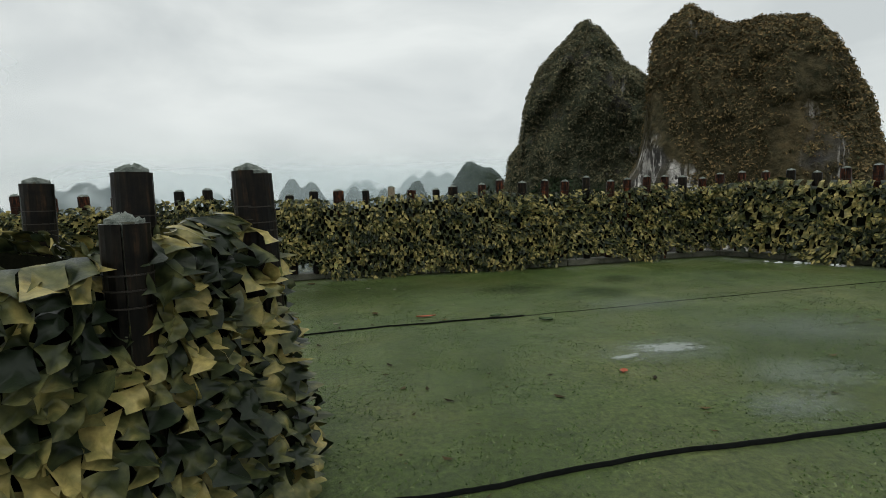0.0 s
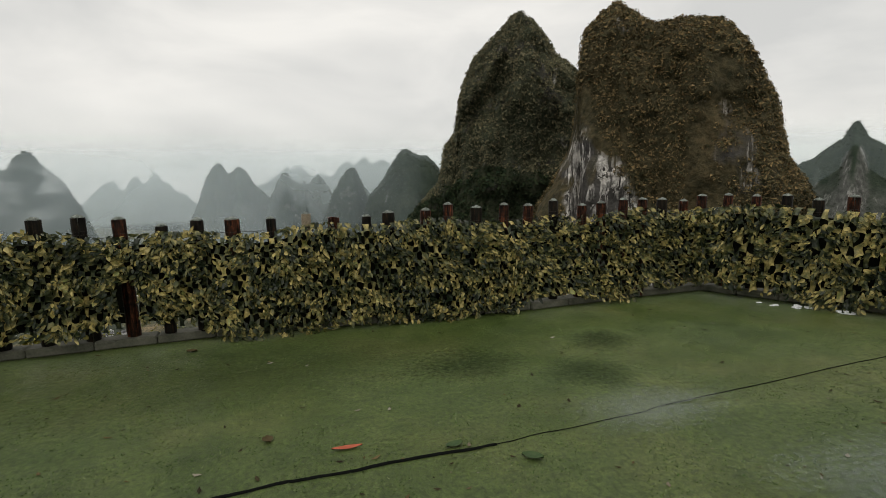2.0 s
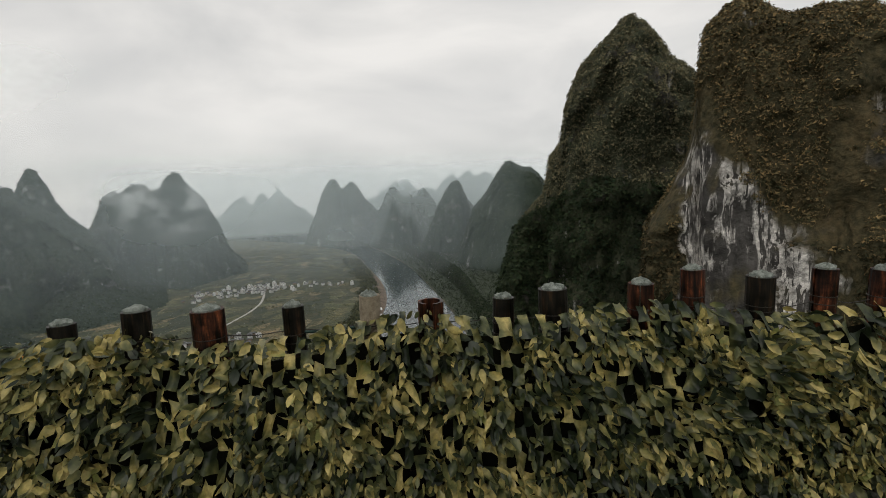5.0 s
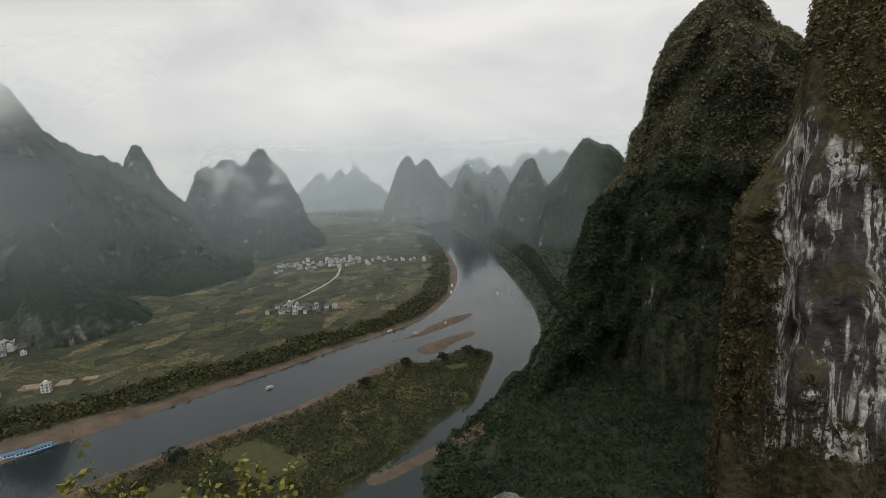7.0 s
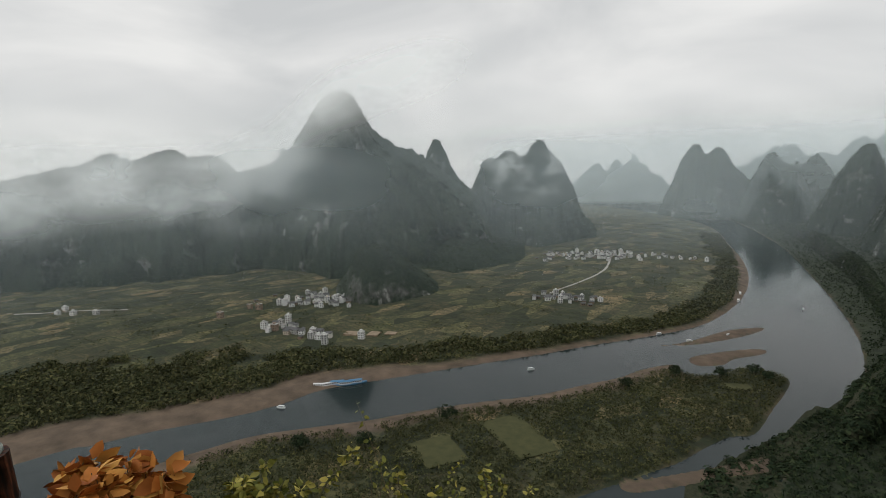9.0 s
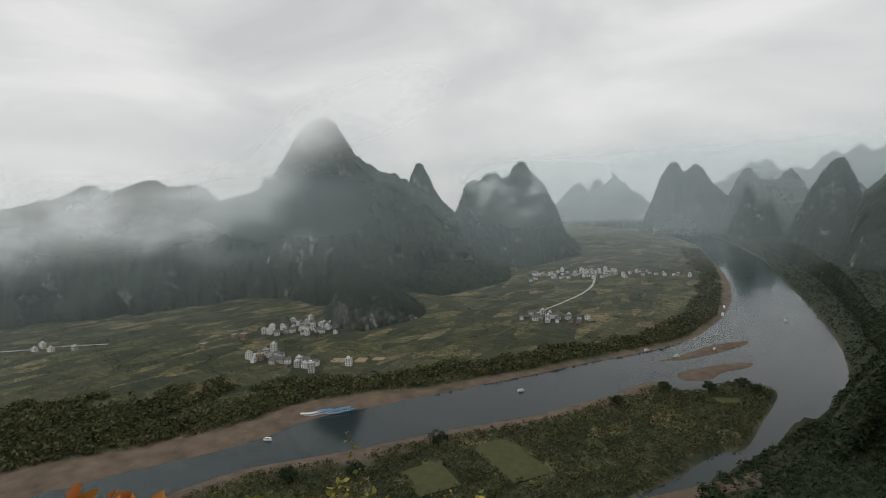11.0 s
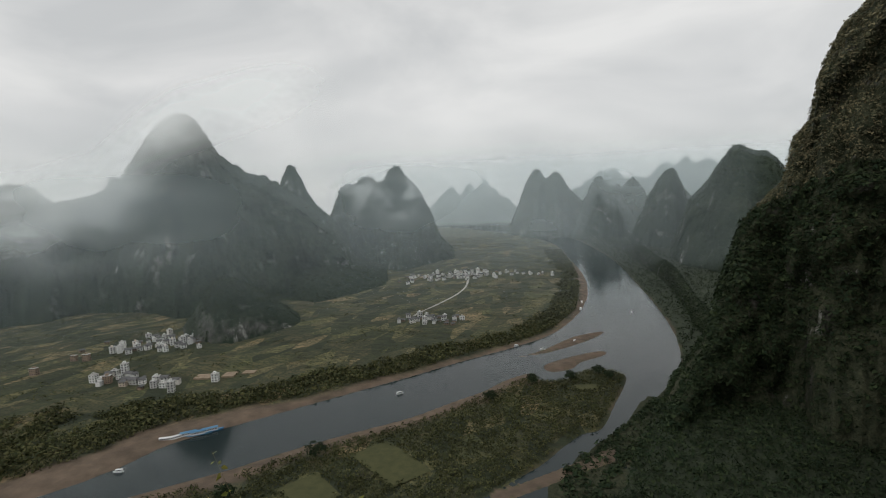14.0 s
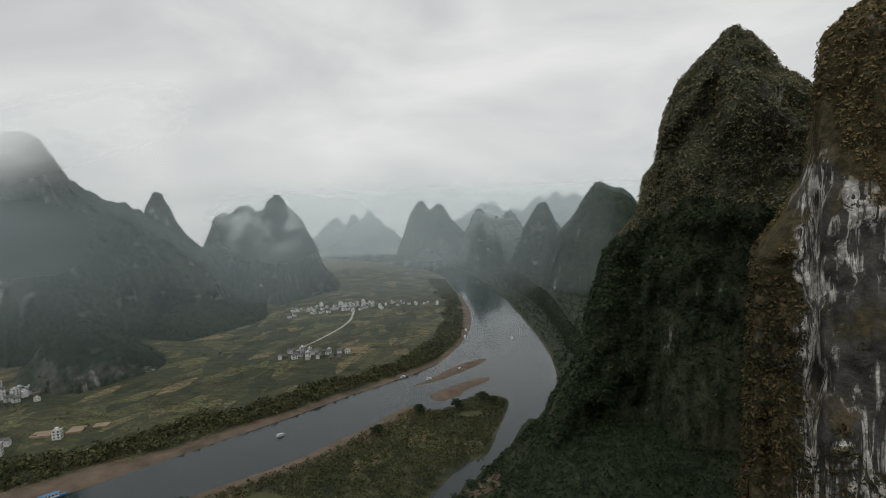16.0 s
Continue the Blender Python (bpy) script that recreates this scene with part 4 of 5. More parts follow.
ROD = simple("green_steel_rod", (0.01, 0.03, 0.025), (0.04, 0.08, 0.065), 40, 0.35, 0.5)
bm = bmesh.new()
a, b = Vector((-0.09, 7.87, 0.978)), Vector((0.2, 7.9, 0.99))
m = bmesh.ops.create_cone(bm, cap_ends=True, segments=8, radius1=0.007, radius2=0.007, depth=(b - a).length)
bmesh.ops.transform(bm, matrix=Matrix.Translation((a + b) / 2) @ (b - a).to_track_quat("Z", "Y").to_matrix().to_4x4(), verts=m["verts"])
part("rod", bm, ROD, fence, "wet dark green steel rod")

# kerb under the fence
kerb = tagged(new("kerb"), "low mossy concrete kerb below the fence", "kerb", kind="structure")
for (x0, y0), (x1, y1) in zip(FENCE, FENCE[1:]):
    d = np.array([x1 - x0, y1 - y0])
    ln = np.linalg.norm(d)
    n = max(1, round(ln / 0.55))
    nrm = np.array([-d[1], d[0]]) / ln
    for k in range(n):
        a, b = np.array([x0, y0]) + d * (k + 0.006) / n, np.array([x0, y0]) + d * (k + 0.994) / n
        bm = bmesh.new()
        j = random.uniform(-0.006, 0.006)
        prism(bm, [tuple(a - nrm * (0.05 - j)), tuple(b - nrm * (0.05 - j)), tuple(b + nrm * 0.13), tuple(a + nrm * 0.13)], 0.002, 0.085 + j)
        bmesh.ops.bevel(bm, geom=[e for e in bm.edges], offset=0.012, segments=1, affect="EDGES")
        part("kerb_stone", bm, CONCRETE, kerb)


# ---- camouflage nets ----
def drape(line, s, z, h, seed, side):
    """The hanging surface of a net: places, outward normals and tangents at lengths s and heights z."""
    q, length = along(line, s)
    s = np.clip(s, 0, length)
    tang = along(line, s + 0.02)[0] - along(line, s - 0.02)[0]
    tang /= np.linalg.norm(tang, axis=-1, keepdims=True)
    nrm = np.stack([-tang[..., 1], tang[..., 0]], -1) * side
    fold = (fbm(np.stack([s * 2.6, z * 1.2, s * 0 + seed], -1), 3) - 0.5) * 0.28 + (1 - h) * 0.04
    p = np.concatenate([q + nrm * fold[..., None], z[..., None]], -1)
    flat = np.zeros(s.shape + (1,))
    return p, np.concatenate([nrm, flat], -1), np.concatenate([tang, flat], -1)


def off_holes(s, z, holes):
    keep = np.ones(s.shape, bool)
    for s0, s1, z0, z1 in holes:
        keep &= ~((s > s0) & (s < s1) & (z > z0) & (z < z1))
    return keep


def web_flaps(line, zfun, cell, layers, seed, side, holes):
    """Cloth cut into a web: flaps with hollow sides that meet at their corners, their free edges curling outwards round open gaps."""
    r = np.random.default_rng(seed + 400)
    _, length = along(line, np.array([0.0]))
    lo, hi = zfun(np.array([length / 2]))
    ns, nz = int(length / cell[0]), int((hi - lo)[0] / cell[1])
    made = []
    for layer in range(layers):
        gs = (np.arange(ns + 1)[:, None] + r.uniform(-0.3, 0.3, (ns + 1, nz + 1))) * length / ns
        gv = np.clip((np.arange(nz + 1)[None, :] + r.uniform(-0.3, 0.3, (ns + 1, nz + 1))) / nz, 0, 1.0)
        i, j = np.meshgrid(np.arange(ns), np.arange(nz), indexing="ij")
        use = ((i + j + layer) % 2 == 0) | (r.random(i.shape) < 0.06)
        i, j = i[use], j[use]
        cs = np.stack([gs[i, j], gs[i + 1, j], gs[i + 1, j + 1], gs[i, j + 1]], 1)
        cv = np.stack([gv[i, j], gv[i + 1, j], gv[i + 1, j + 1], gv[i, j + 1]], 1)
        ms, mv = cs.mean(1, keepdims=True), cv.mean(1, keepdims=True)
        cs, cv = ms + (cs - ms) * 1.06, mv + (cv - mv) * 1.12
        n, k = len(cs), 12
        pull = r.uniform(0.0, 0.28, (n, 4))
        rim_s, rim_v, curl = np.empty((n, k)), np.empty((n, k)), np.empty((n, k))
        lip = (r.normal(0.24, 0.26, (n, 4)) + np.array([0.25, 0.0, -0.3, 0.0])) * cell[0]
        tip = (r.normal(0.0, 0.16, (n, 4)) + np.array([0.2, 0.2, -0.15, -0.15])) * cell[0]
        for e in range(4):
            f = (e + 1) % 4
            for m, w in enumerate((0.0, 0.33, 0.67)):
                a, b = cs[:, e] * (1 - w) + cs[:, f] * w, cv[:, e] * (1 - w) + cv[:, f] * w
                g = pull[:, e] * (w > 0)
                rim_s[:, 3 * e + m] = a + (ms[:, 0] - a) * g
                rim_v[:, 3 * e + m] = b + (mv[:, 0] - b) * g
                curl[:, 3 * e + m] = lip[:, e] * (w > 0) * r.uniform(0.7, 1.3, n) + (tip[:, e] * (1 - w) + tip[:, f] * w)
        bulge = r.normal(0.0, 0.2, (n, 1)) * cell[0]
        S, V, O = [ms], [mv], [bulge]
        for q in (0.5, 1.0):
            S.append(ms + (rim_s - ms) * q)
            V.append(mv + (rim_v - mv) * q)
            O.append(bulge * (1 - q) + curl * q ** 2)
        S, V, O = (np.concatenate(x, 1) for x in (S, V, O))
        lo, hi = zfun(S.ravel())
        hi, V = hi.reshape(S.shape), np.clip(V, -0.03, 0.985)
        lo = lo.reshape(S.shape)
        z = lo + (hi - lo) * V
        p, nrm, _ = drape(line, S, z, np.clip(V, 0, 1), seed, side)
        O = O + (fbm(np.stack([S * 15, z * 13, S * 0 + seed + 3.3 * layer], -1), 2) - 0.5) * 0.13
        back = np.clip((V - 0.9) / 0.1, 0, 1) ** 2 * 0.1
        p = p + nrm * (O + 0.02 + 0.022 * layer - back)[..., None]
        made.append(p[off_holes(ms[:, 0], z[:, 0], holes)])
    k = 12
    tri = [(0, 1 + a, 1 + (a + 1) % k) for a in range(k)]
    for a in range(k):
        b = (a + 1) % k
        tri += [(1 + a, 1 + k + a, 1 + k + b), (1 + a, 1 + k + b, 1 + b)]
    return np.concatenate(made), np.array(tri)


def net_strips(line, zfun, density, seed, size, side, holes, thick):
    """Narrow cut tongues of cloth hanging and curling all over a net."""
    r = np.random.default_rng(seed)
    _, length = along(line, np.array([0.0]))
    n = int(length * density)
    s = r.random(n) * length
    lo, hi = zfun(s)
    h = r.random(n) ** 0.95
    z = lo + (hi - lo) * h
    keep = off_holes(s, z, holes) & (fbm(np.stack([s * 9, z * 11, s * 0 + seed * 3], 1), 3) > 0.43)
    s, z, h = s[keep], z[keep], h[keep]
    n = len(s)
    base, N, T = drape(line, s, z, h, seed, side)
    base = base + N * (r.random(n) * thick - (h > 0.93) * r.random(n) * 0.12)[:, None]
    U = np.tile([0, 0, 1.0], (n, 1))
    # the tongues of one stretch lie the same way
    roll = (fbm(np.stack([s * 3, z * 3, s * 0 + seed + 2], 1), 2) - 0.5) * 5 + r.normal(0, 0.6, n) + math.pi
    tilt = r.normal(0.35, 0.5, n)
    down = np.cos(roll)[:, None] * U + np.sin(roll)[:, None] * T
    down = np.cos(tilt)[:, None] * down + np.sin(tilt)[:, None] * N
    wide = np.cross(down, N + 0.4 * T * r.normal(0, 1, n)[:, None])
    wide /= np.linalg.norm(wide, axis=1, keepdims=True)
    nn = np.cross(wide, down)
    ln = size[0] + (size[1] - size[0]) * r.random(n)
    wd = ln * r.uniform(0.14, 0.34, n)
    t = np.array([0, 0.33, 0.68, 1.0])[None, :, None]
    c = np.array([-1.0, 0, 1])[None, None, :]
    prof = np.array([0.35, 1.0, 0.85, 0.12])[None, :, None] * r.uniform(0.8, 1.2, (n, 4, 1))
    bend, cup = r.normal(0.25, 0.4, (n, 1, 1)), r.normal(0.35, 0.3, (n, 1, 1))
    twist = r.normal(0, 0.9, (n, 1, 1)) * (t - 0.4)
    uu = c * prof * np.cos(twist) * wd[:, None, None]
    ww = (bend * t * t * ln[:, None, None] + cup * c * c * prof * wd[:, None, None] + c * prof * np.sin(twist) * wd[:, None, None])
    vv = t * ln[:, None, None] * np.ones_like(c)
    v = base[:, None, None, :] + wide[:, None, None, :] * uu[..., None] + down[:, None, None, :] * vv[..., None] + nn[:, None, None, :] * ww[..., None]
    quads = grid_faces(4, 3)
    return v.reshape(n, 12, 3), np.concatenate([quads[:, [0, 1, 2]], quads[:, [0, 2, 3]]])


def hang_net(name, label, line, zfun, density, seed, near, cell, holes=(), size=(0.05, 0.1), side=-1, thick=0.07, layers=2):
    net = tagged(new(name), label, "camouflage net", "camouflage nets on the fence")
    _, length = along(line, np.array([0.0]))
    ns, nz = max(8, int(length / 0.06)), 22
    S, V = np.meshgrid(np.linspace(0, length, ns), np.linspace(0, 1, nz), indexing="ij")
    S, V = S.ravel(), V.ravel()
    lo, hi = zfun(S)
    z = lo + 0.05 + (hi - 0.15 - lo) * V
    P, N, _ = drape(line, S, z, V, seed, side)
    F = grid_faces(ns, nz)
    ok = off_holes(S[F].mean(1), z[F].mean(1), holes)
    # added sheet, coloured near-black as the shade behind the flaps
    child("gap_shade_sheet", from_arrays("gap_shade_sheet", P - N * 0.04, F[ok], GAP_SHADE, True), net, "near-black sheet painting the shade behind the flaps")
    v, tri = web_flaps(line, zfun, cell, layers, seed, side, holes)
    d = np.hypot(v[:, 0, 0] - near[0], v[:, 0, 1] - near[1])
    first = np.zeros(len(v), bool)
    first[np.argsort(d)[:near[2]]] = True
    for k in np.nonzero(first)[0]:
        o = v[k].mean(0)
        ob = child("flap", from_arrays("flap", v[k] - o, tri, CAMO_ONE, True), net)
        ob.location = o
    for kind, (w, f) in (("flap_cloth", (v[~first], tri)), ("tongue_cloth", net_strips(line, zfun, density, seed, size, side, holes, thick))):
        fc = (f[None] + (np.arange(len(w)) * w.shape[1])[:, None, None]).reshape(-1, 3)
        child(kind, from_arrays(kind, w.reshape(-1, 3), fc, CAMO, True), net, "cut cloth in dark green, olive and tan", "stuff")
    return net


BACK_LINE = [(-5.6, 6.63), (-2.6, 7.36), (-1.3, 7.65), (-0.42, 7.76), (0.75, 7.9), (2.5, 8.02), (3.9, 8.24), (4.72, 8.4)]
SIDE_LINE = [(4.72, 8.4), (4.86, 8.22), (5.25, 7.6), (5.78, 6.85), (7.3, 4.15)]


def hem_back(s):
    lo = np.interp(s, [0, 4.9, 5.1, 8.0, 8.2, 8.9, 9.0, 9.5, 9.7, 11], [0.17, 0.17, 0.03, 0.02, 0.13, 0.13, 0.04, 0.04, 0.14, 0.12])
    return lo + 0.035 * np.sin(s * 7.1) * np.sin(s * 2.3), 1.02 + 0.025 * np.sin(s * 2.1) + 0.025 * np.sin(s * 5.3 + 1)


def hem_side(s):
    return 0.08 + 0.04 * np.sin(s * 3.1) + 0.03 * np.sin(s * 8), 1.03 + 0.03 * np.sin(s * 2.4)


hang_net("camouflage_net", "camouflage net of green and tan cloth leaves hung on the fence", BACK_LINE, hem_back, 2200, 11, (0.3, 7.8, 290), (0.042, 0.06), size=(0.03, 0.07), thick=0.1, layers=1,
         holes=((4.35, 4.5, 0.0, 0.62), (4.35, 4.78, 0.0, 0.24), (4.62, 5.0, 0.0, 0.18), (8.2, 8.8, 0.0, 0.17)))
hang_net("camouflage_net", "camouflage net sagging along the side of the platform", SIDE_LINE, hem_side, 1600, 12, (5.3, 7.5, 0), (0.06, 0.09), size=(0.035, 0.08), thick=0.11, layers=1)

# stair railing wrapped in the same netting
STAIR_LINE = [(-1.8, 3.42), (-1.0, 3.27), (-0.4, 3.32), (-0.16, 3.3), (-0.04, 3.2), (0.015, 3.03), (0.0, 2.86), (-0.07, 2.62), (-0.18, 2.47), (-0.4, 2.27), (-0.9, 2.07), (-1.6, 1.85)]
rail = tagged(new("stair_railing"), "stair railing of dark bamboo-sleeved posts", "railing")
for x, y, z, style in ((0.012, 3.025, 1.095, "cap"), (0.05, 3.055, 1.085, "cap"), (-0.25, 2.78, 1.085, "cap"), (-0.16, 2.56, 0.95, "cap"), (-1.0, 3.46, 1.1, "cap"), (-0.75, 2.25, 0.95, "cap")):
    post(rail, x, y, z, random.uniform(0, 360), style, True)
hang_net("camouflage_net", "camouflage net of olive and tan cloth flaps on the stair railing", STAIR_LINE,
         lambda s: (0.02 + 0.0 * s, 0.93 + 0.04 * np.sin(s * 4) - 0.03 * np.maximum(s - 1.6, 0)), 250, 13, (-0.1, 2.45, 290), (0.06, 0.058), side=1, thick=0.03, size=(0.03, 0.06), layers=2)


# ---- what lies on the turf ----
SEAM = simple("black_rubber_edge", (0.003, 0.004, 0.003), (0.009, 0.01, 0.009), 30, 0.7, gloss=0.04)
DEAD = random_leaf("dead_leaf", [(0.0, (0.02, 0.015, 0.008)), (0.5, (0.06, 0.045, 0.02)), (0.8, (0.15, 0.11, 0.05)), (1.0, (0.4, 0.38, 0.33))], 0.7, True, 3.0)
RED = simple("red_leaf", (0.35, 0.07, 0.03), (0.5, 0.13, 0.07), 40, 0.6)
GREENS = simple("green_sprig", (0.02, 0.05, 0.015), (0.06, 0.10, 0.03), 40, 0.6)
ICE = simple("melting_snow", (0.55, 0.58, 0.58), (0.8, 0.82, 0.82), 40, 0.5)


def ribbon(pts, w0, w1, h, wave=0.006, seed=0):
    """A thin raised strip, with an uneven edge, lying on the floor."""
    line = smooth_line(pts, 12)
    n = len(line)
    t = np.gradient(line, axis=0)
    t /= np.linalg.norm(t, axis=1, keepdims=True)
    nr = np.stack([-t[:, 1], t[:, 0]], 1)
    u = np.linspace(0, 1, n)
    wd = (w0 + (w1 - w0) * u) * (0.55 + 0.9 * fbm(np.stack([u * 25, u * 0 + seed, u * 0], 1), 3))
    c = line + nr * ((fbm(np.stack([u * 18, u * 0 + seed + 5, u * 0], 1), 3) - 0.5) * wave * 6)[:, None]
    z = np.full((n, 1), 0.002)
    v = np.stack([np.concatenate([c - nr * wd[:, None], z], 1), np.concatenate([c - nr * wd[:, None] * 0.5, z + h], 1),
                  np.concatenate([c + nr * wd[:, None] * 0.5, z + h], 1), np.concatenate([c + nr * wd[:, None], z], 1)], 1)
    return v.reshape(-1, 3), grid_faces(n, 4)


for label, pts, w0, w1, h in (("black curled edge of the turf mat", [(-1.3, 4.9), (-0.47, 4.99), (0.1, 5.14), (0.5, 5.2), (1.36, 5.31)], 0.005, 0.008, 0.01),
                              ("thin black seam across the turf", [(1.3, 5.31), (2.15, 5.48), (3.28, 5.72), (4.9, 6.03), (5.5, 6.15)], 0.0015, 0.003, 0.004),
                              ("thick black hose-like seam near the steps", [(0.3, 2.82), (0.57, 2.87), (0.92, 2.94), (1.47, 3.05), (2.38, 3.18), (4.5, 3.5), (6.5, 3.8)], 0.004, 0.013, 0.014)):
    v, f = ribbon(pts, w0, w1, h, seed=len(pts))
    tagged(new("turf_seam", from_arrays("turf_seam", v, f, SEAM, True)), label, "seam")


def puddle_material(name, tint, rough, alpha, sharp=1.15):
    m, n, l, b = material(name)
    b.inputs["Base Color"].default_value = (*tint, 1)
    b.inputs["Roughness"].default_value = rough
    b.inputs["Specular IOR Level"].default_value = 0.2
    at = n.new("ShaderNodeAttribute")
    at.attribute_name = "wet"
    f = noise_tex(n, l, coords(n, l), 26, 6, 0.75)
    add = n.new("ShaderNodeMath")
    add.operation = "MULTIPLY_ADD"
    add.inputs[1].default_value, add.inputs[2].default_value = 2.4, -1.2
    l.new(f, add.inputs[0])
    sm = n.new("ShaderNodeMath")
    sm.operation = "ADD"
    l.new(add.outputs[0], sm.inputs[0])
    l.new(at.outputs["Fac"], sm.inputs[1])
    mr = n.new("ShaderNodeMapRange")
    mr.inputs["From Min"].default_value, mr.inputs["From Max"].default_value = 0.3, sharp
    mr.inputs["To Max"].default_value = alpha
    l.new(sm.outputs[0], mr.inputs["Value"])
    l.new(mr.outputs["Result"], b.inputs["Alpha"])
    return m


# pale and white tints paint the sky's reflection into the water films
SKY_SHEEN = puddle_material("sky_sheen_film", (0.3, 0.35, 0.32), 0.15, 0.34)
SKY_GLINT = puddle_material("white_sky_glint", (0.55, 0.6, 0.57), 0.3, 0.5, 0.8)
SOAKED = puddle_material("soaked_turf", (0.014, 0.032, 0.006), 0.6, 0.55, 1.15)


DAMP = puddle_material("damp_turf", (0.034, 0.042, 0.01), 0.4, 0.5, 1.6)


def puddle(name, label, x, y, rx, ry, turn, mat, seed, lift):
    A, R = np.meshgrid(np.linspace(0, 2 * np.pi, 41)[:-1], np.linspace(0.0, 1, 9), indexing="ij")
    wob = 0.75 + 0.5 * fbm(np.stack([np.cos(A) * 1.3 + seed, np.sin(A) * 1.3, A * 0], -1), 3)
    px, py = R * wob * rx * np.cos(A), R * wob * ry * np.sin(A)
    c, s = math.cos(turn), math.sin(turn)
    P = np.stack([x + px * c - py * s, y + px * s + py * c, np.full_like(px, lift)], -1)
    me = from_arrays(name, P.reshape(-1, 3), np.r_[grid_faces(40, 9), [[39 * 9 + k, k, k + 1, 39 * 9 + k + 1] for k in range(8)]][:, ::-1], mat, True)
    at = me.attributes.new("wet", "FLOAT", "POINT")
    at.data.foreach_set("value", (1 - R ** 1.5).ravel().astype(np.float32))
    return tagged(new(name, me), label, "puddle")


puddle("puddle", "thin film of water on the turf with pale painted sky sheen", 2.02, 4.28, 0.62, 0.36, 0.2, SKY_SHEEN, 1, 0.006)
puddle("puddle", "small puddle on the turf with the sky's reflection painted white", 2.05, 4.3, 0.3, 0.12, 0.1, SKY_GLINT, 11, 0.009)
puddle("puddle", "small wet streak on the turf with the sky's reflection painted white", 1.72, 4.16, 0.16, 0.05, 0.3, SKY_GLINT, 12, 0.009)
puddle("puddle", "faint film of water on the turf with painted sky sheen", 2.5, 3.78, 0.5, 0.32, 0.1, SKY_SHEEN, 2, 0.006)
puddle("puddle", "faint film of water near the thick seam with painted sky sheen", 2.2, 3.42, 0.4, 0.22, 0.4, SKY_SHEEN, 3, 0.006)
puddle("puddle", "thin film of water lying on the turf with painted sky sheen", 2.45, 5.55, 0.75, 0.4, 0.1, SKY_SHEEN, 13, 0.006)
puddle("puddle", "wide faint film of water on the turf with painted sky sheen", 3.2, 4.6, 0.95, 0.6, 0.2, SKY_SHEEN, 14, 0.0055)
puddle("wet_patch", "dark soaked patch of turf", 2.3, 6.2, 0.42, 0.4, 0.2, SOAKED, 4, 0.004)
puddle("wet_patch", "dark soaked patch of turf near the fence", 2.75, 6.9, 0.4, 0.35, 0.6, SOAKED, 5, 0.004)
puddle("wet_patch", "wide dark soaked patch of turf", 1.5, 6.55, 0.62, 0.42, 0.1, SOAKED, 6, 0.004)
puddle("wet_patch", "dark soaked turf along the kerb", -0.4, 6.75, 3.4, 1.1, 0.12, DAMP, 7, 0.003)

r = np.random.default_rng(77)
pts = np.c_[r.uniform(-3.5, 5.4, 700), r.uniform(2.6, 8.0, 700)]
pts = pts[(pts[:, 1] < 7.75 + 0.12 * pts[:, 0]) & ~((pts[:, 0] < 0.2) & (pts[:, 1] < 3.3)) & (pts[:, 0] < 4.9 - (pts[:, 1] - 7.4) * 0.3)]
sz = 0.008 + 0.028 * r.random(len(pts)) ** 3
ang = r.random(len(pts)) * 6.28
quad = np.array([(-1, 0, 0.1), (-0.1, -0.4, 0.0), (1, 0.05, 0.25), (0.1, 0.4, 0.05)])
ca, sa = np.cos(ang)[:, None], np.sin(ang)[:, None]
V = np.stack([pts[:, :1] + (quad[None, :, 0] * ca - quad[None, :, 1] * sa) * sz[:, None], pts[:, 1:] + (quad[None, :, 0] * sa + quad[None, :, 1] * ca) * sz[:, None],
              0.004 + quad[None, :, 2] * sz[:, None] * np.ones_like(ca)], -1)
tagged(new("leaf_litter", from_arrays("leaf_litter", V.reshape(-1, 3), np.arange(len(pts) * 4).reshape(-1, 4), DEAD)), "dead leaves and crumbs strewn over the turf", "litter", kind="stuff")


# short loose pile standing up from the turf
BLADE = random_leaf("turf_pile", [(0.0, (0.04, 0.08, 0.02)), (0.5, (0.10, 0.16, 0.05)), (1.0, (0.26, 0.3, 0.15))], 0.6, True, 2.0)
nb = 80000
q = np.c_[r.uniform(-2.5, 5.0, nb), 2.45 + 5.4 * r.random(nb) ** 1.25]
q = q[(q[:, 1] < 7.6 + 0.12 * q[:, 0]) & ~((q[:, 0] < 0.1) & (q[:, 1] < 3.2)) & (q[:, 0] < 4.7 - (q[:, 1] - 7.4) * 0.3) & (fbm(np.c_[q * 5, q[:, :1] * 0], 3) > 0.46)]
ang, hgt = r.random(len(q)) * 6.28, 0.003 + 0.006 * r.random(len(q))
wx, wy = np.cos(ang) * 0.004, np.sin(ang) * 0.004
V = np.stack([np.c_[q[:, 0] - wx, q[:, 1] - wy, np.zeros(len(q))], np.c_[q[:, 0] + wx, q[:, 1] + wy, np.zeros(len(q))],
              np.c_[q[:, 0] + r.normal(0, 0.006, len(q)), q[:, 1] + r.normal(0, 0.006, len(q)), hgt]], 1)
tagged(new("turf_pile", from_arrays("turf_pile", V.reshape(-1, 3), np.arange(len(q) * 3).reshape(-1, 3), BLADE)), "short frayed green plastic turf fibres", "turf", kind="stuff")


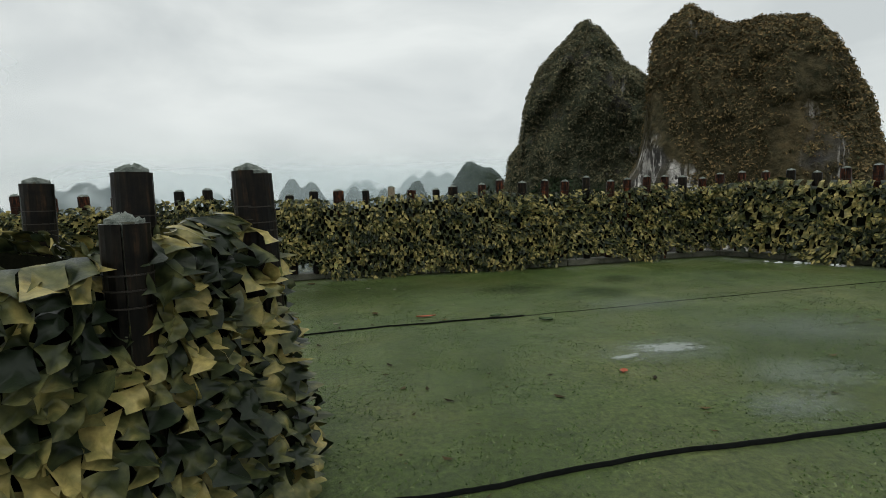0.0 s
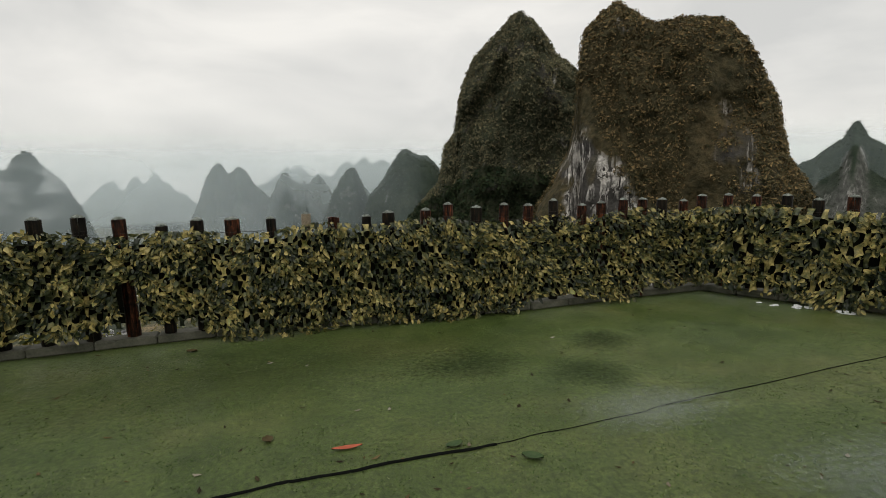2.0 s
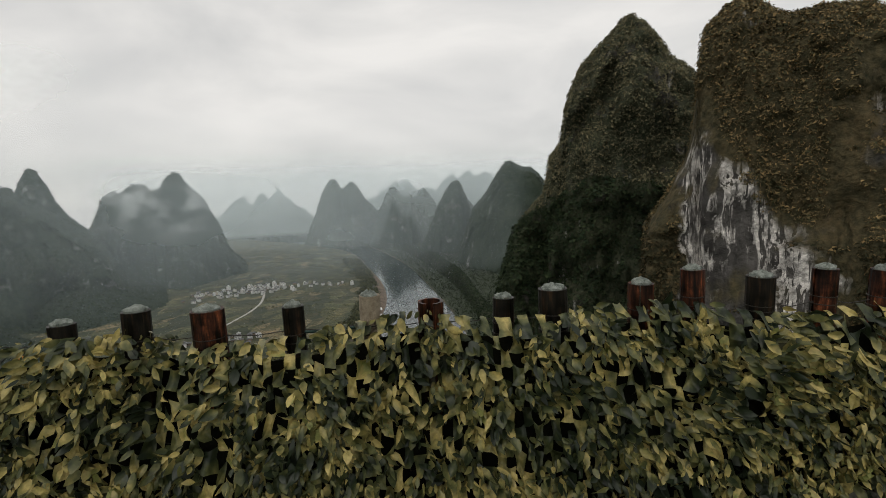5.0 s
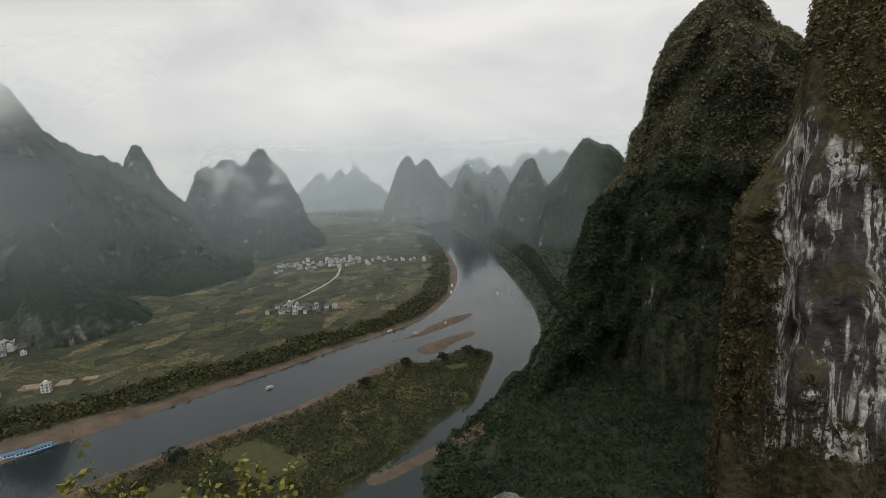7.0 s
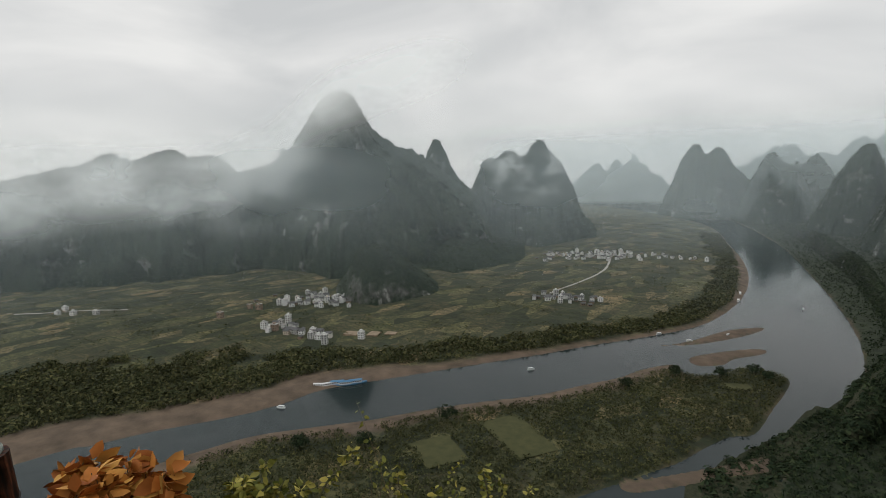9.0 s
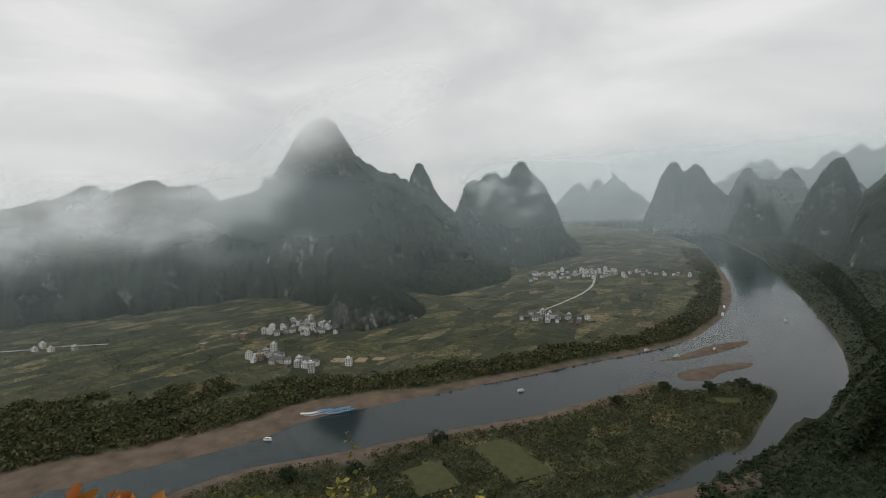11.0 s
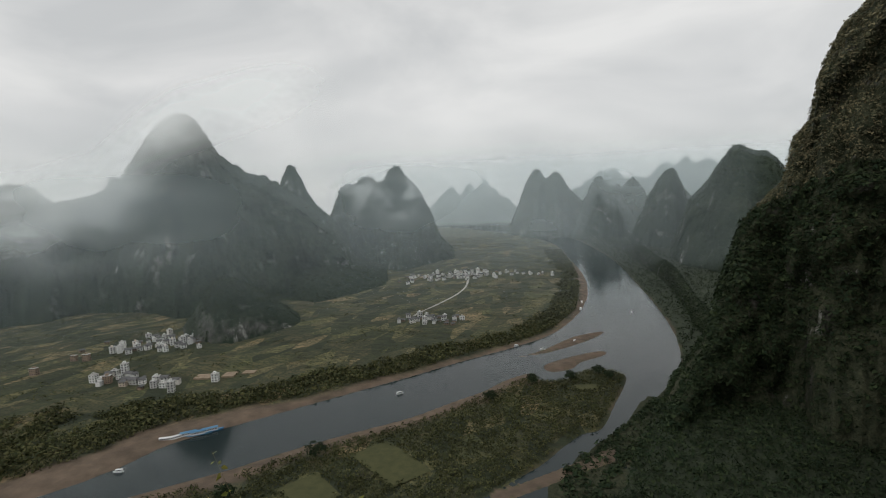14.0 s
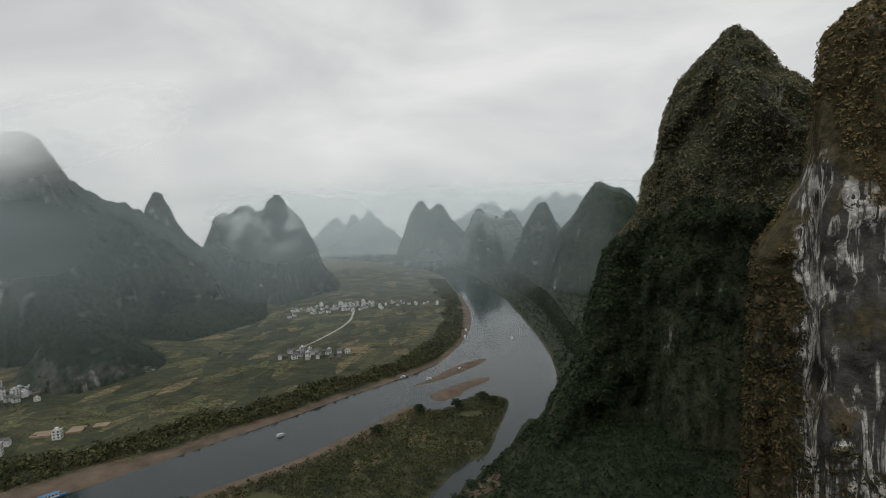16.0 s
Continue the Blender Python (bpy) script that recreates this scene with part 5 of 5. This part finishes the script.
def fallen_leaf(label, x, y, ln, wd, turn, mat, name="fallen_leaf"):
    u = np.linspace(0, 1, 9)
    half = wd * np.sin(np.pi * np.clip(u, 0.02, 0.98)) ** 0.7
    rows = []
    for k in (-1, 0, 1):
        rows.append(np.stack([u * ln - ln / 2, k * half, 0.006 + (abs(k) * 0.35 * wd) + 0.12 * ln * (u - 0.5) ** 2], -1))
    me = from_arrays(name, np.stack(rows, 1).reshape(-1, 3), grid_faces(9, 3), mat, True)
    ob = tagged(new(name, me), label, "leaf")
    ob.matrix_basis = pose(x, y, 0, 0, 0, turn)
    return ob


fallen_leaf("reddish fallen leaf on the turf", 0.58, 5.44, 0.16, 0.02, 5, RED)
fallen_leaf("red fallen leaf on the turf", 1.62, 3.93, 0.06, 0.02, 60, RED)
fallen_leaf("small green sprig lying on the seam", 1.14, 5.35, 0.1, 0.03, 20, GREENS, "sprig")
fallen_leaf("small green sprig on the turf", 1.5, 5.15, 0.11, 0.035, -30, GREENS, "sprig")
fallen_leaf("brown fallen leaf on the turf", 0.15, 5.62, 0.08, 0.03, 120, DEAD)
fallen_leaf("curled brown leaf near the kerb", -0.75, 7.4, 0.09, 0.035, 170, DEAD)


def lump(name, label, x, y, s, mat, seed):
    bm = bmesh.new()
    bmesh.ops.create_icosphere(bm, subdivisions=2, radius=1)
    rr = random.Random(seed)
    for v in bm.verts:
        k = 1 + rr.uniform(-0.25, 0.25)
        v.co = Vector((v.co.x * s * k * 1.5, v.co.y * s * k, max(v.co.z, -0.1) * s * 0.55 * k))
    me = bpy.data.meshes.new(name)
    bm.to_mesh(me)
    bm.free()
    me.materials.append(mat)
    ob = tagged(new(name, me), label, "snow", "melting snow by the fence")
    ob.matrix_basis = pose(x, y, 0.002 + 0.05 * s, 0, 0, seed * 40)
    return ob


for k, (x, y, s) in enumerate(((5.05, 7.55, 0.03), (5.2, 7.42, 0.05), (5.28, 7.35, 0.035), (5.45, 7.1, 0.05), (5.0, 7.7, 0.02))):
    lump("snow_lump", "small lump of melting snow below the fence", x, y, s, ICE, k)

# steps down from the platform, behind the first viewpoint
STEP = simple("step_concrete", (0.12, 0.12, 0.10), (0.26, 0.26, 0.23), 6, 0.85)
steps = tagged(new("stairs"), "mossy concrete steps leading up to the platform", "stairs", kind="structure")
for k in range(4):
    bm = bmesh.new()
    y1 = 2.346 - 0.34 * k
    prism(bm, [(-0.2, y1 - 0.338), (2.2, y1 - 0.338), (2.2, y1), (-0.2, y1)], -2.4, -0.17 * (k + 1) + 0.0)
    bmesh.ops.bevel(bm, geom=[e for e in bm.edges], offset=0.012, segments=1, affect="EDGES")
    part("step", bm, STEP, steps)


# ---- villages on the far bank ----
PLASTER = random_leaf("pale_plaster", [(0.0, (0.5, 0.49, 0.47)), (0.4, (0.78, 0.78, 0.76)), (0.85, (0.85, 0.85, 0.83)), (1.0, (0.6, 0.5, 0.4))], 0.85, False, 0.5)
BRICKS = simple("raw_brick_wall", (0.20, 0.14, 0.10), (0.32, 0.25, 0.19), 0.6, 0.9)
ROOF_DARK = simple("grey_tile_roof", (0.07, 0.07, 0.072), (0.16, 0.16, 0.16), 0.7, 0.8)
ROOF_FLAT = simple("flat_concrete_roof", (0.3, 0.3, 0.29), (0.5, 0.5, 0.48), 0.5, 0.9)
PANE = simple("dark_window_glass", (0.015, 0.02, 0.025), (0.04, 0.05, 0.055), 2, 0.15)
BLUE = simple("blue_sheet_metal", (0.05, 0.17, 0.32), (0.10, 0.27, 0.45), 1.5, 0.45)
WHITE = simple("white_boat_paint", (0.6, 0.62, 0.62), (0.8, 0.8, 0.8), 1.5, 0.5)
DIRT = simple("bare_earth", (0.2, 0.15, 0.10), (0.34, 0.27, 0.2), 0.2, 0.95)
PALE_ROAD = simple("pale_village_road", (0.3, 0.29, 0.26), (0.45, 0.43, 0.39), 0.2, 0.9)


def box(bm, x0, x1, y0, y1, z0, z1):
    prism(bm, [(x0, y0), (x1, y0), (x1, y1), (x0, y1)], z0, z1)


def house(wide, deep, floors, roof, wall_mat, label):
    """A village house: walls, roof, and a window in each bay of each storey on the two long sides and one gable."""
    root = tagged(new("house"), label, "house", "village houses")
    h = 3.1 * floors
    bm = bmesh.new()
    box(bm, -wide / 2, wide / 2, -deep / 2, deep / 2, -1.5, h)
    part("wall", bm, wall_mat, root)
    bm = bmesh.new()
    if roof == "gable":
        e = 0.7
        pts = [(-deep / 2 - e, h), (0, h + deep * 0.33), (deep / 2 + e, h)]
        a = [bm.verts.new((-wide / 2 - e, y, z)) for y, z in pts]
        b = [bm.verts.new((wide / 2 + e, y, z)) for y, z in pts]
        a2 = [bm.verts.new((-wide / 2 - e, y, z + 0.35)) for y, z in pts]
        b2 = [bm.verts.new((wide / 2 + e, y, z + 0.35)) for y, z in pts]
        for i in (0, 1):
            bm.faces.new((a2[i], b2[i], b2[i + 1], a2[i + 1]))
            bm.faces.new((a[i + 1], b[i + 1], b[i], a[i]))
        bm.faces.new((a[0], b[0], b2[0], a2[0]))
        bm.faces.new((a2[2], b2[2], b[2], a[2]))
        bm.faces.new((a[0], a2[0], a2[1], a2[2], a[2], a[1]))
        bm.faces.new((b[1], b[2], b2[2], b2[1], b2[0], b[0]))
        part("roof", bm, ROOF_DARK, root)
    else:
        box(bm, -wide / 2 - 0.3, wide / 2 + 0.3, -deep / 2 - 0.3, deep / 2 + 0.3, h + 0.003, h + 0.3)
        rf = part("roof", bm, ROOF_FLAT, root)
        bm = bmesh.new()
        box(bm, -wide * 0.2, wide * 0.15, -deep * 0.2, deep * 0.25, h + 0.303, h + 2.6)
        part("stair_head", bm, wall_mat, rf)
    win = bpy.data.meshes.new("window")
    bm = bmesh.new()
    box(bm, -0.8, 0.8, -0.06, 0.06, -0.75, 0.75)
    bm.to_mesh(win)
    bm.free()
    win.materials.append(PANE)
    bays = max(2, int(wide / 3.2))
    for f in range(floors):
        for k in range(bays):
            x = -wide / 2 + wide * (k + 0.5) / bays
            w1 = child("window", win, root)
            w1.location = (x, -deep / 2 - 0.02, 3.1 * f + 1.7)
        for y in (-deep * 0.22, deep * 0.22):
            w2 = child("window", win, root)
            w2.matrix_basis = pose(wide / 2 + 0.02, y, 3.1 * f + 1.7, 0, 0, 90)
    return root


KINDS = [house(8, 7, 3, "flat", PLASTER, "white three-storey village house with flat roof"),
         house(9.5, 7, 2, "gable", PLASTER, "white village house with grey tiled gable roof"),
         house(7.5, 7, 4, "flat", PLASTER, "pale four-storey village house with flat roof"),
         house(8, 6, 1, "gable", BRICKS, "low brick village house with dark tiled roof"),
         house(12, 9, 4, "flat", BRICKS, "unfinished brown brick building with flat roof"),
         house(9, 7, 2, "flat", PLASTER, "white two-storey village house with flat roof")]
used = set()


def settle(k, x, y, turn):
    z, _ = land_height(np.array([[x, y]]))
    m = pose(x, y, float(z[0]) + 0.4, 0, 0, turn) @ Matrix.Diagonal((*(0.68 + 0.3 * abs(math.sin(x * 1.7 + y * 0.9)),) * 3, 1))
    if k in used:
        copy_thing(KINDS[k], m)
    else:
        used.add(k)
        KINDS[k].matrix_basis = m


def village(cx, cy, ax, ay, turn, count, seed, choice, gap=15):
    r = random.Random(seed)
    c, s = math.cos(radians(turn)), math.sin(radians(turn))
    placed = []
    tries = 0
    while len(placed) < count and tries < 900:
        tries += 1
        u, v = r.gauss(0, 0.5) * ax, r.gauss(0, 0.5) * ay
        x, y = cx + u * c - v * s, cy + u * s + v * c
        if all((x - a) ** 2 + (y - b) ** 2 > gap * gap for a, b in placed):
            placed.append((x, y))
            settle(r.choice(choice), x, y, turn + r.choice((0, 0, 90, 180, 12, -9)) + 20)


village(-475, 1175, 95, 60, 40, 60, 1, (0, 0, 1, 1, 1, 3, 5, 5), 9)
village(-350, 1240, 75, 24, 5, 16, 2, (0, 1, 1, 3, 5, 5), 12)
village(-575, 1090, 30, 40, 20, 9, 5, (1, 5, 3), 12)
village(-356, 742, 42, 22, 8, 28, 3, (0, 1, 1, 3, 3, 5), 10)
village(-668, 510, 62, 34, 46, 54, 4, (0, 1, 1, 3, 3, 5, 5), 8)
village(-545, 386, 52, 17, 6, 22, 6, (0, 5, 1, 3), 8.5)
for k, x, y, turn in ((2, -598, 402, 35), (4, -585, 372, 30), (4, -700, 420, 25), (4, -716, 414, 25), (2, -492, 380, 35), (4, -704, 361, 20)):
    settle(k, x, y, turn)
for x, y, turn in ((-930, 225, 15), (-950, 240, 15), (-905, 238, 15), (-880, 260, 15)):
    settle(5, x, y, turn)


def path_strip(name, label, pts, width, mat):
    line = smooth_line(pts, 10)
    t = np.gradient(line, axis=0)
    t /= np.linalg.norm(t, axis=1, keepdims=True)
    nr = np.stack([-t[:, 1], t[:, 0]], 1)
    V = []
    for k in (-1, 0, 1):
        q = line + nr * k * width / 2
        z, _ = land_height(q)
        V.append(np.c_[q, z + 1.2 - abs(k) * 0.4])
    return tagged(new(name, from_arrays(name, np.stack(V, 1).reshape(-1, 3), grid_faces(len(line), 3), mat, True)), label, "road", kind="structure")


path_strip("road", "pale concrete lane winding between village and fields", [(-467, 1215), (-430, 1110), (-403, 1020), (-391, 935), (-390, 866), (-393, 800), (-392, 760)], 5.0, PALE_ROAD)
path_strip("road", "pale lane between the fields below the mountain", [(-985, 185), (-938, 232), (-915, 262), (-870, 300)], 5.0, PALE_ROAD)
for x, y, w, d, turn in ((-492, 425, 22, 15, 25), (-470, 440, 14, 16, 25), (-455, 455, 14, 11, 25)):
    c, s = math.cos(radians(turn)), math.sin(radians(turn))
    q = np.array([(x + a * c - b * s, y + a * s + b * c) for a, b in ((-w / 2, -d / 2), (w / 2, -d / 2), (w / 2, d / 2), (-w / 2, d / 2))])
    z = float(land_height(q)[0].max()) + 0.8
    bm = bmesh.new()
    prism(bm, [tuple(p) for p in q], z - 3, z)
    me = bpy.data.meshes.new("building_plot")
    bm.to_mesh(me)
    bm.free()
    me.materials.append(DIRT)
    tagged(new("building_plot", me), "cleared patch of bare brown earth by the village", "ground", kind="structure")


# ---- boats ----
def boat(length, beam, cabin, hull_mat, cabin_mat, label):
    root = tagged(new("boat"), label, "boat", "river boats")
    bm = bmesh.new()
    n = 10
    rings = []
    for i in range(n + 1):
        u = i / n
        wd = beam / 2 * (1 - max(0, (u - 0.6) / 0.4) ** 2 * 0.9) * (0.85 + 0.15 * min(1, u * 6))
        x = (u - 0.5) * length
        rise = 0.5 * max(0, u - 0.7) * 3
        rings.append([bm.verts.new(p) for p in ((x, -wd, 0.9 + rise), (x, -wd * 0.75, -0.3), (x, wd * 0.75, -0.3), (x, wd, 0.9 + rise))])
    for a, b in zip(rings, rings[1:]):
        for k in range(4):
            bm.faces.new((a[k], b[k], b[(k + 1) % 4], a[(k + 1) % 4]))
    bm.faces.new(rings[0][::-1])
    bm.faces.new(rings[-1])
    part("hull", bm, hull_mat, root)
    if cabin:
        bm = bmesh.new()
        box(bm, -length * 0.38, length * 0.22, -beam * 0.4, beam * 0.4, 0.9, 0.9 + cabin)
        cb = part("cabin", bm, WHITE, root)
        bm = bmesh.new()
        box(bm, -length * 0.42, length * 0.26, -beam * 0.46, beam * 0.46, 0.903 + cabin, 1.1 + cabin)
        part("canopy", bm, cabin_mat, cb)
        for k in range(5):
            for sd in (-1, 1):
                bm = bmesh.new()
                x = -length * 0.33 + k * length * 0.11
                box(bm, x, x + length * 0.07, sd * beam * 0.4 - 0.04, sd * beam * 0.4 + 0.04, 0.9 + cabin * 0.4, 0.9 + cabin * 0.8)
                part("window", bm, PANE, cb)
    return root


big = boat(20, 4.6, 2.6, BLUE, BLUE, "blue covered tour boat moored at the sandy bank")
big.matrix_basis = pose(-391, 318, RIVER + 0.1, 0, 0, 50)
for x, y, turn in ((-379, 331, 55), (-384, 322, 48)):
    copy_thing(big, pose(x, y, RIVER + 0.1, 0, 0, turn))
pale = boat(15, 3.6, 2.0, WHITE, WHITE, "white covered boat moored at the sandy bank")
pale.matrix_basis = pose(-402, 303, RIVER + 0.1, 0, 0, 35)
copy_thing(pale, pose(-397, 309, RIVER + 0.1, 0, 0, 60))
copy_thing(pale, pose(-143, 905, RIVER + 0.1, 0, 0, 95))
copy_thing(pale, pose(-150, 960, RIVER + 0.1, 0, 0, 100))
raft = boat(8, 2.2, 1.3, WHITE, WHITE, "small white boat on the open river")
for k, (x, y, turn) in enumerate(((-391, 252, 210), (-258, 463, 50), (-189, 662, 55), (-120, 705, 80), (-152, 655, 40), (-60, 900, 100))):
    if k:
        copy_thing(raft, pose(x, y, RIVER + 0.1, 0, 0, turn))
    else:
        raft.matrix_basis = pose(x, y, RIVER + 0.1, 0, 0, turn)


# ---- single trees on the island ----
BARK = simple("dark_bark", (0.03, 0.025, 0.018), (0.07, 0.055, 0.04), 2, 0.9)


def tree(x, y, height, spread, seed, label):
    root = tagged(new("tree"), label, "tree", "single trees on the island")
    z = float(land_height(np.array([[x, y]]))[0][0])
    r = np.random.default_rng(seed)
    bm = bmesh.new()
    tube(bm, 0.05 * height, 0.02 * height, -0.5, height * 0.6, 8)
    for k in range(5):
        a = 6.28 * k / 5 + r.random()
        p0, p1 = Vector((0, 0, height * (0.3 + 0.05 * k))), Vector((math.cos(a) * spread * 0.6, math.sin(a) * spread * 0.6, height * (0.6 + 0.06 * k)))
        m = bmesh.ops.create_cone(bm, segments=5, radius1=0.018 * height, radius2=0.006 * height, depth=(p1 - p0).length)
        bmesh.ops.transform(bm, matrix=Matrix.Translation((p0 + p1) / 2) @ (p1 - p0).to_track_quat("Z", "Y").to_matrix().to_4x4(), verts=m["verts"])
    part("trunk", bm, BARK, root)
    n = 60
    d = r.normal(size=(n, 3))
    d /= np.linalg.norm(d, axis=1, keepdims=True)
    c = d * (r.random((n, 1)) ** 0.5) * [spread, spread, height * 0.33] + [0, 0, height * 0.68]
    v, f = leaf_cloud(c, 1.2 + r.random(n) * spread * 0.4, 26, 0.9, seed)
    child("crown", from_arrays("crown", v, f, FOREST), root)
    root.location = (x, y, z)


for k, (x, y, h, sp) in enumerate(((-161, 466, 11, 6), (-132, 523, 12, 7), (-253, 317, 13, 8), (-275, 247, 12, 8), (-312, 216, 11, 7), (-98, 548, 10, 7), (-72, 575, 10, 7), (-60, 566, 9, 6))):
    tree(x, y, h, sp, k + 60, "dark rounded tree on the island edge")


# ---- shrubs growing up just outside the fence ----
TWIG = simple("thin_twig", (0.06, 0.045, 0.025), (0.14, 0.11, 0.06), 30, 0.8)
ORANGE = random_leaf("orange_autumn_leaf", [(0.0, (0.26, 0.07, 0.016)), (0.5, (0.52, 0.19, 0.04)), (1.0, (0.6, 0.33, 0.08))], 0.5, True, 8)
YELLOW = random_leaf("yellow_green_leaf", [(0.0, (0.08, 0.10, 0.02)), (0.5, (0.25, 0.24, 0.05)), (1.0, (0.5, 0.42, 0.10))], 0.5, True, 8)
DARKLEAF = random_leaf("dark_green_leaf", [(0.0, (0.02, 0.035, 0.012)), (1.0, (0.09, 0.09, 0.03))], 0.5, True, 8)


def shrub(label, x, y, top, base, stems, spread, leaf, count, mat, seed, reach=0.45):
    """Thin stems fanning from the ground, leaves along their upper ends."""
    root = tagged(new("shrub"), label, "shrub", "shrubs outside the fence")
    r = np.random.default_rng(seed)
    V = []
    for k in range(stems):
        dx, dy = (float(k) for k in r.normal(0, spread, 2))
        tip = Vector((dx, dy, float((top - base) * (1 - 0.12 * r.random()))))
        mid = Vector((dx * 0.2, dy * 0.2, tip.z * 0.6))
        pts = []
        for t in (k / 8 for k in range(9)):
            p = (1 - t) ** 2 * Vector((dx * 0.1, dy * 0.1, 0)) + 2 * t * (1 - t) * mid + t * t * tip
            pts.append(p + Vector(r.normal(0, 0.006, 3)))
        bm = bmesh.new()
        prev = None
        for i, p in enumerate(pts):
            rad = 0.006 * (1 - 0.75 * i / 8)
            ring = [bm.verts.new(p + Vector((rad * math.cos(a), rad * math.sin(a), 0))) for a in (0, 2.1, 4.2)]
            if prev:
                for a in range(3):
                    bm.faces.new((prev[a], prev[(a + 1) % 3], ring[(a + 1) % 3], ring[a]))
            prev = ring
        part("stem", bm, TWIG, root)
        for i in range(count):
            t = float(1 - reach * r.random() ** 1.3)
            f = t * 8
            a = pts[min(int(f), 7)].lerp(pts[min(int(f) + 1, 8)], f - int(f))
            d = Vector(r.normal(0, 1, 3))
            d.z = d.z * 0.4 - 0.1
            d.normalize()
            w = d.cross(Vector(r.normal(0, 1, 3))).normalized()
            nn = d.cross(w)
            L = float(leaf * (0.6 + 0.7 * r.random()))
            a = a + d * 0.015
            V.append([a, a + d * L * 0.35 + w * L * 0.33 + nn * L * 0.06, a + d * L * 0.5 - nn * L * 0.05, a + d * L * 0.35 - w * L * 0.33 + nn * L * 0.06,
                      a + d * L * 0.75 + w * L * 0.22 - nn * L * 0.02, a + d * L * 0.75 - w * L * 0.22 - nn * L * 0.02, a + d * L - nn * L * 0.15])
    V = np.array([[tuple(p) for p in q] for q in V])
    tri = np.array([(0, 1, 2), (0, 2, 3), (1, 4, 2), (2, 5, 3), (4, 6, 2), (6, 5, 2)])
    fc = (tri[None] + (np.arange(len(V)) * 7)[:, None, None]).reshape(-1, 3)
    child("leaves", from_arrays("leaves", V.reshape(-1, 3), fc, mat, True), root, "", "stuff")
    root.location = (x, y, base)
    return root


shrub("orange autumn shrub rising outside the fence", -1.84, 8.10, 0.79, -1.75, 14, 0.1, 0.075, 60, ORANGE, 80, 0.09)
shrub("slender dark-leaved twig outside the fence", -1.99, 8.08, 0.94, -1.75, 2, 0.04, 0.050, 18, DARKLEAF, 81, 0.20)
shrub("yellow-green shrub outside the fence", -2.98, 9.05, -0.14, -1.75, 12, 0.30, 0.060, 40, YELLOW, 82, 0.22)
shrub("thin yellow-leaved twigs outside the fence", -2.57, 10.38, -0.37, -1.75, 7, 0.35, 0.050, 18, YELLOW, 83, 0.40)
shrub("olive-yellow shrub tip outside the fence", -1.82, 10.57, -0.53, -1.75, 7, 0.20, 0.050, 26, YELLOW, 84, 0.25)
shrub("small yellow flowering twig outside the fence", 0.35, 9.65, 0.11, -1.75, 3, 0.05, 0.035, 22, YELLOW, 85, 0.08)
shrub("low yellow-green shrub beyond the posts", -1.75, 10.32, -0.52, -1.75, 6, 0.18, 0.050, 20, YELLOW, 86, 0.20)
shrub("yellow-green leafy shrub at the fence corner", 1.54, 8.62, 0.94, -1.75, 5, 0.08, 0.050, 20, YELLOW, 87, 0.30)
shrub("bare dry twigs outside the fence", -2.19, 9.69, -0.06, -1.75, 4, 0.12, 0.030, 4, DARKLEAF, 88, 0.40)
shrub("yellow-green vine sprig climbing the stair railing net", -0.62, 2.55, 1.02, 0.5, 4, 0.06, 0.06, 14, YELLOW, 95, 0.5)

# small cleared fields on the island
GRASS = simple("field_grass", (0.045, 0.05, 0.02), (0.085, 0.086, 0.036), 0.16, 0.95)
for x, y, w2, h2, turn in PLOTS:
    c, s = math.cos(radians(turn)), math.sin(radians(turn))
    U, W = np.meshgrid(np.linspace(-0.5, 0.5, 8), np.linspace(-0.5, 0.5, 14), indexing="ij")
    q = np.stack([x + U * w2 * c - W * h2 * s, y + U * w2 * s + W * h2 * c], -1).reshape(-1, 2)
    z, _ = land_height(q)
    tagged(new("field", from_arrays("field", np.c_[q, z + 0.9], grid_faces(8, 14), GRASS, True)), "small olive-green field cleared in the island thicket", "field", kind="structure")
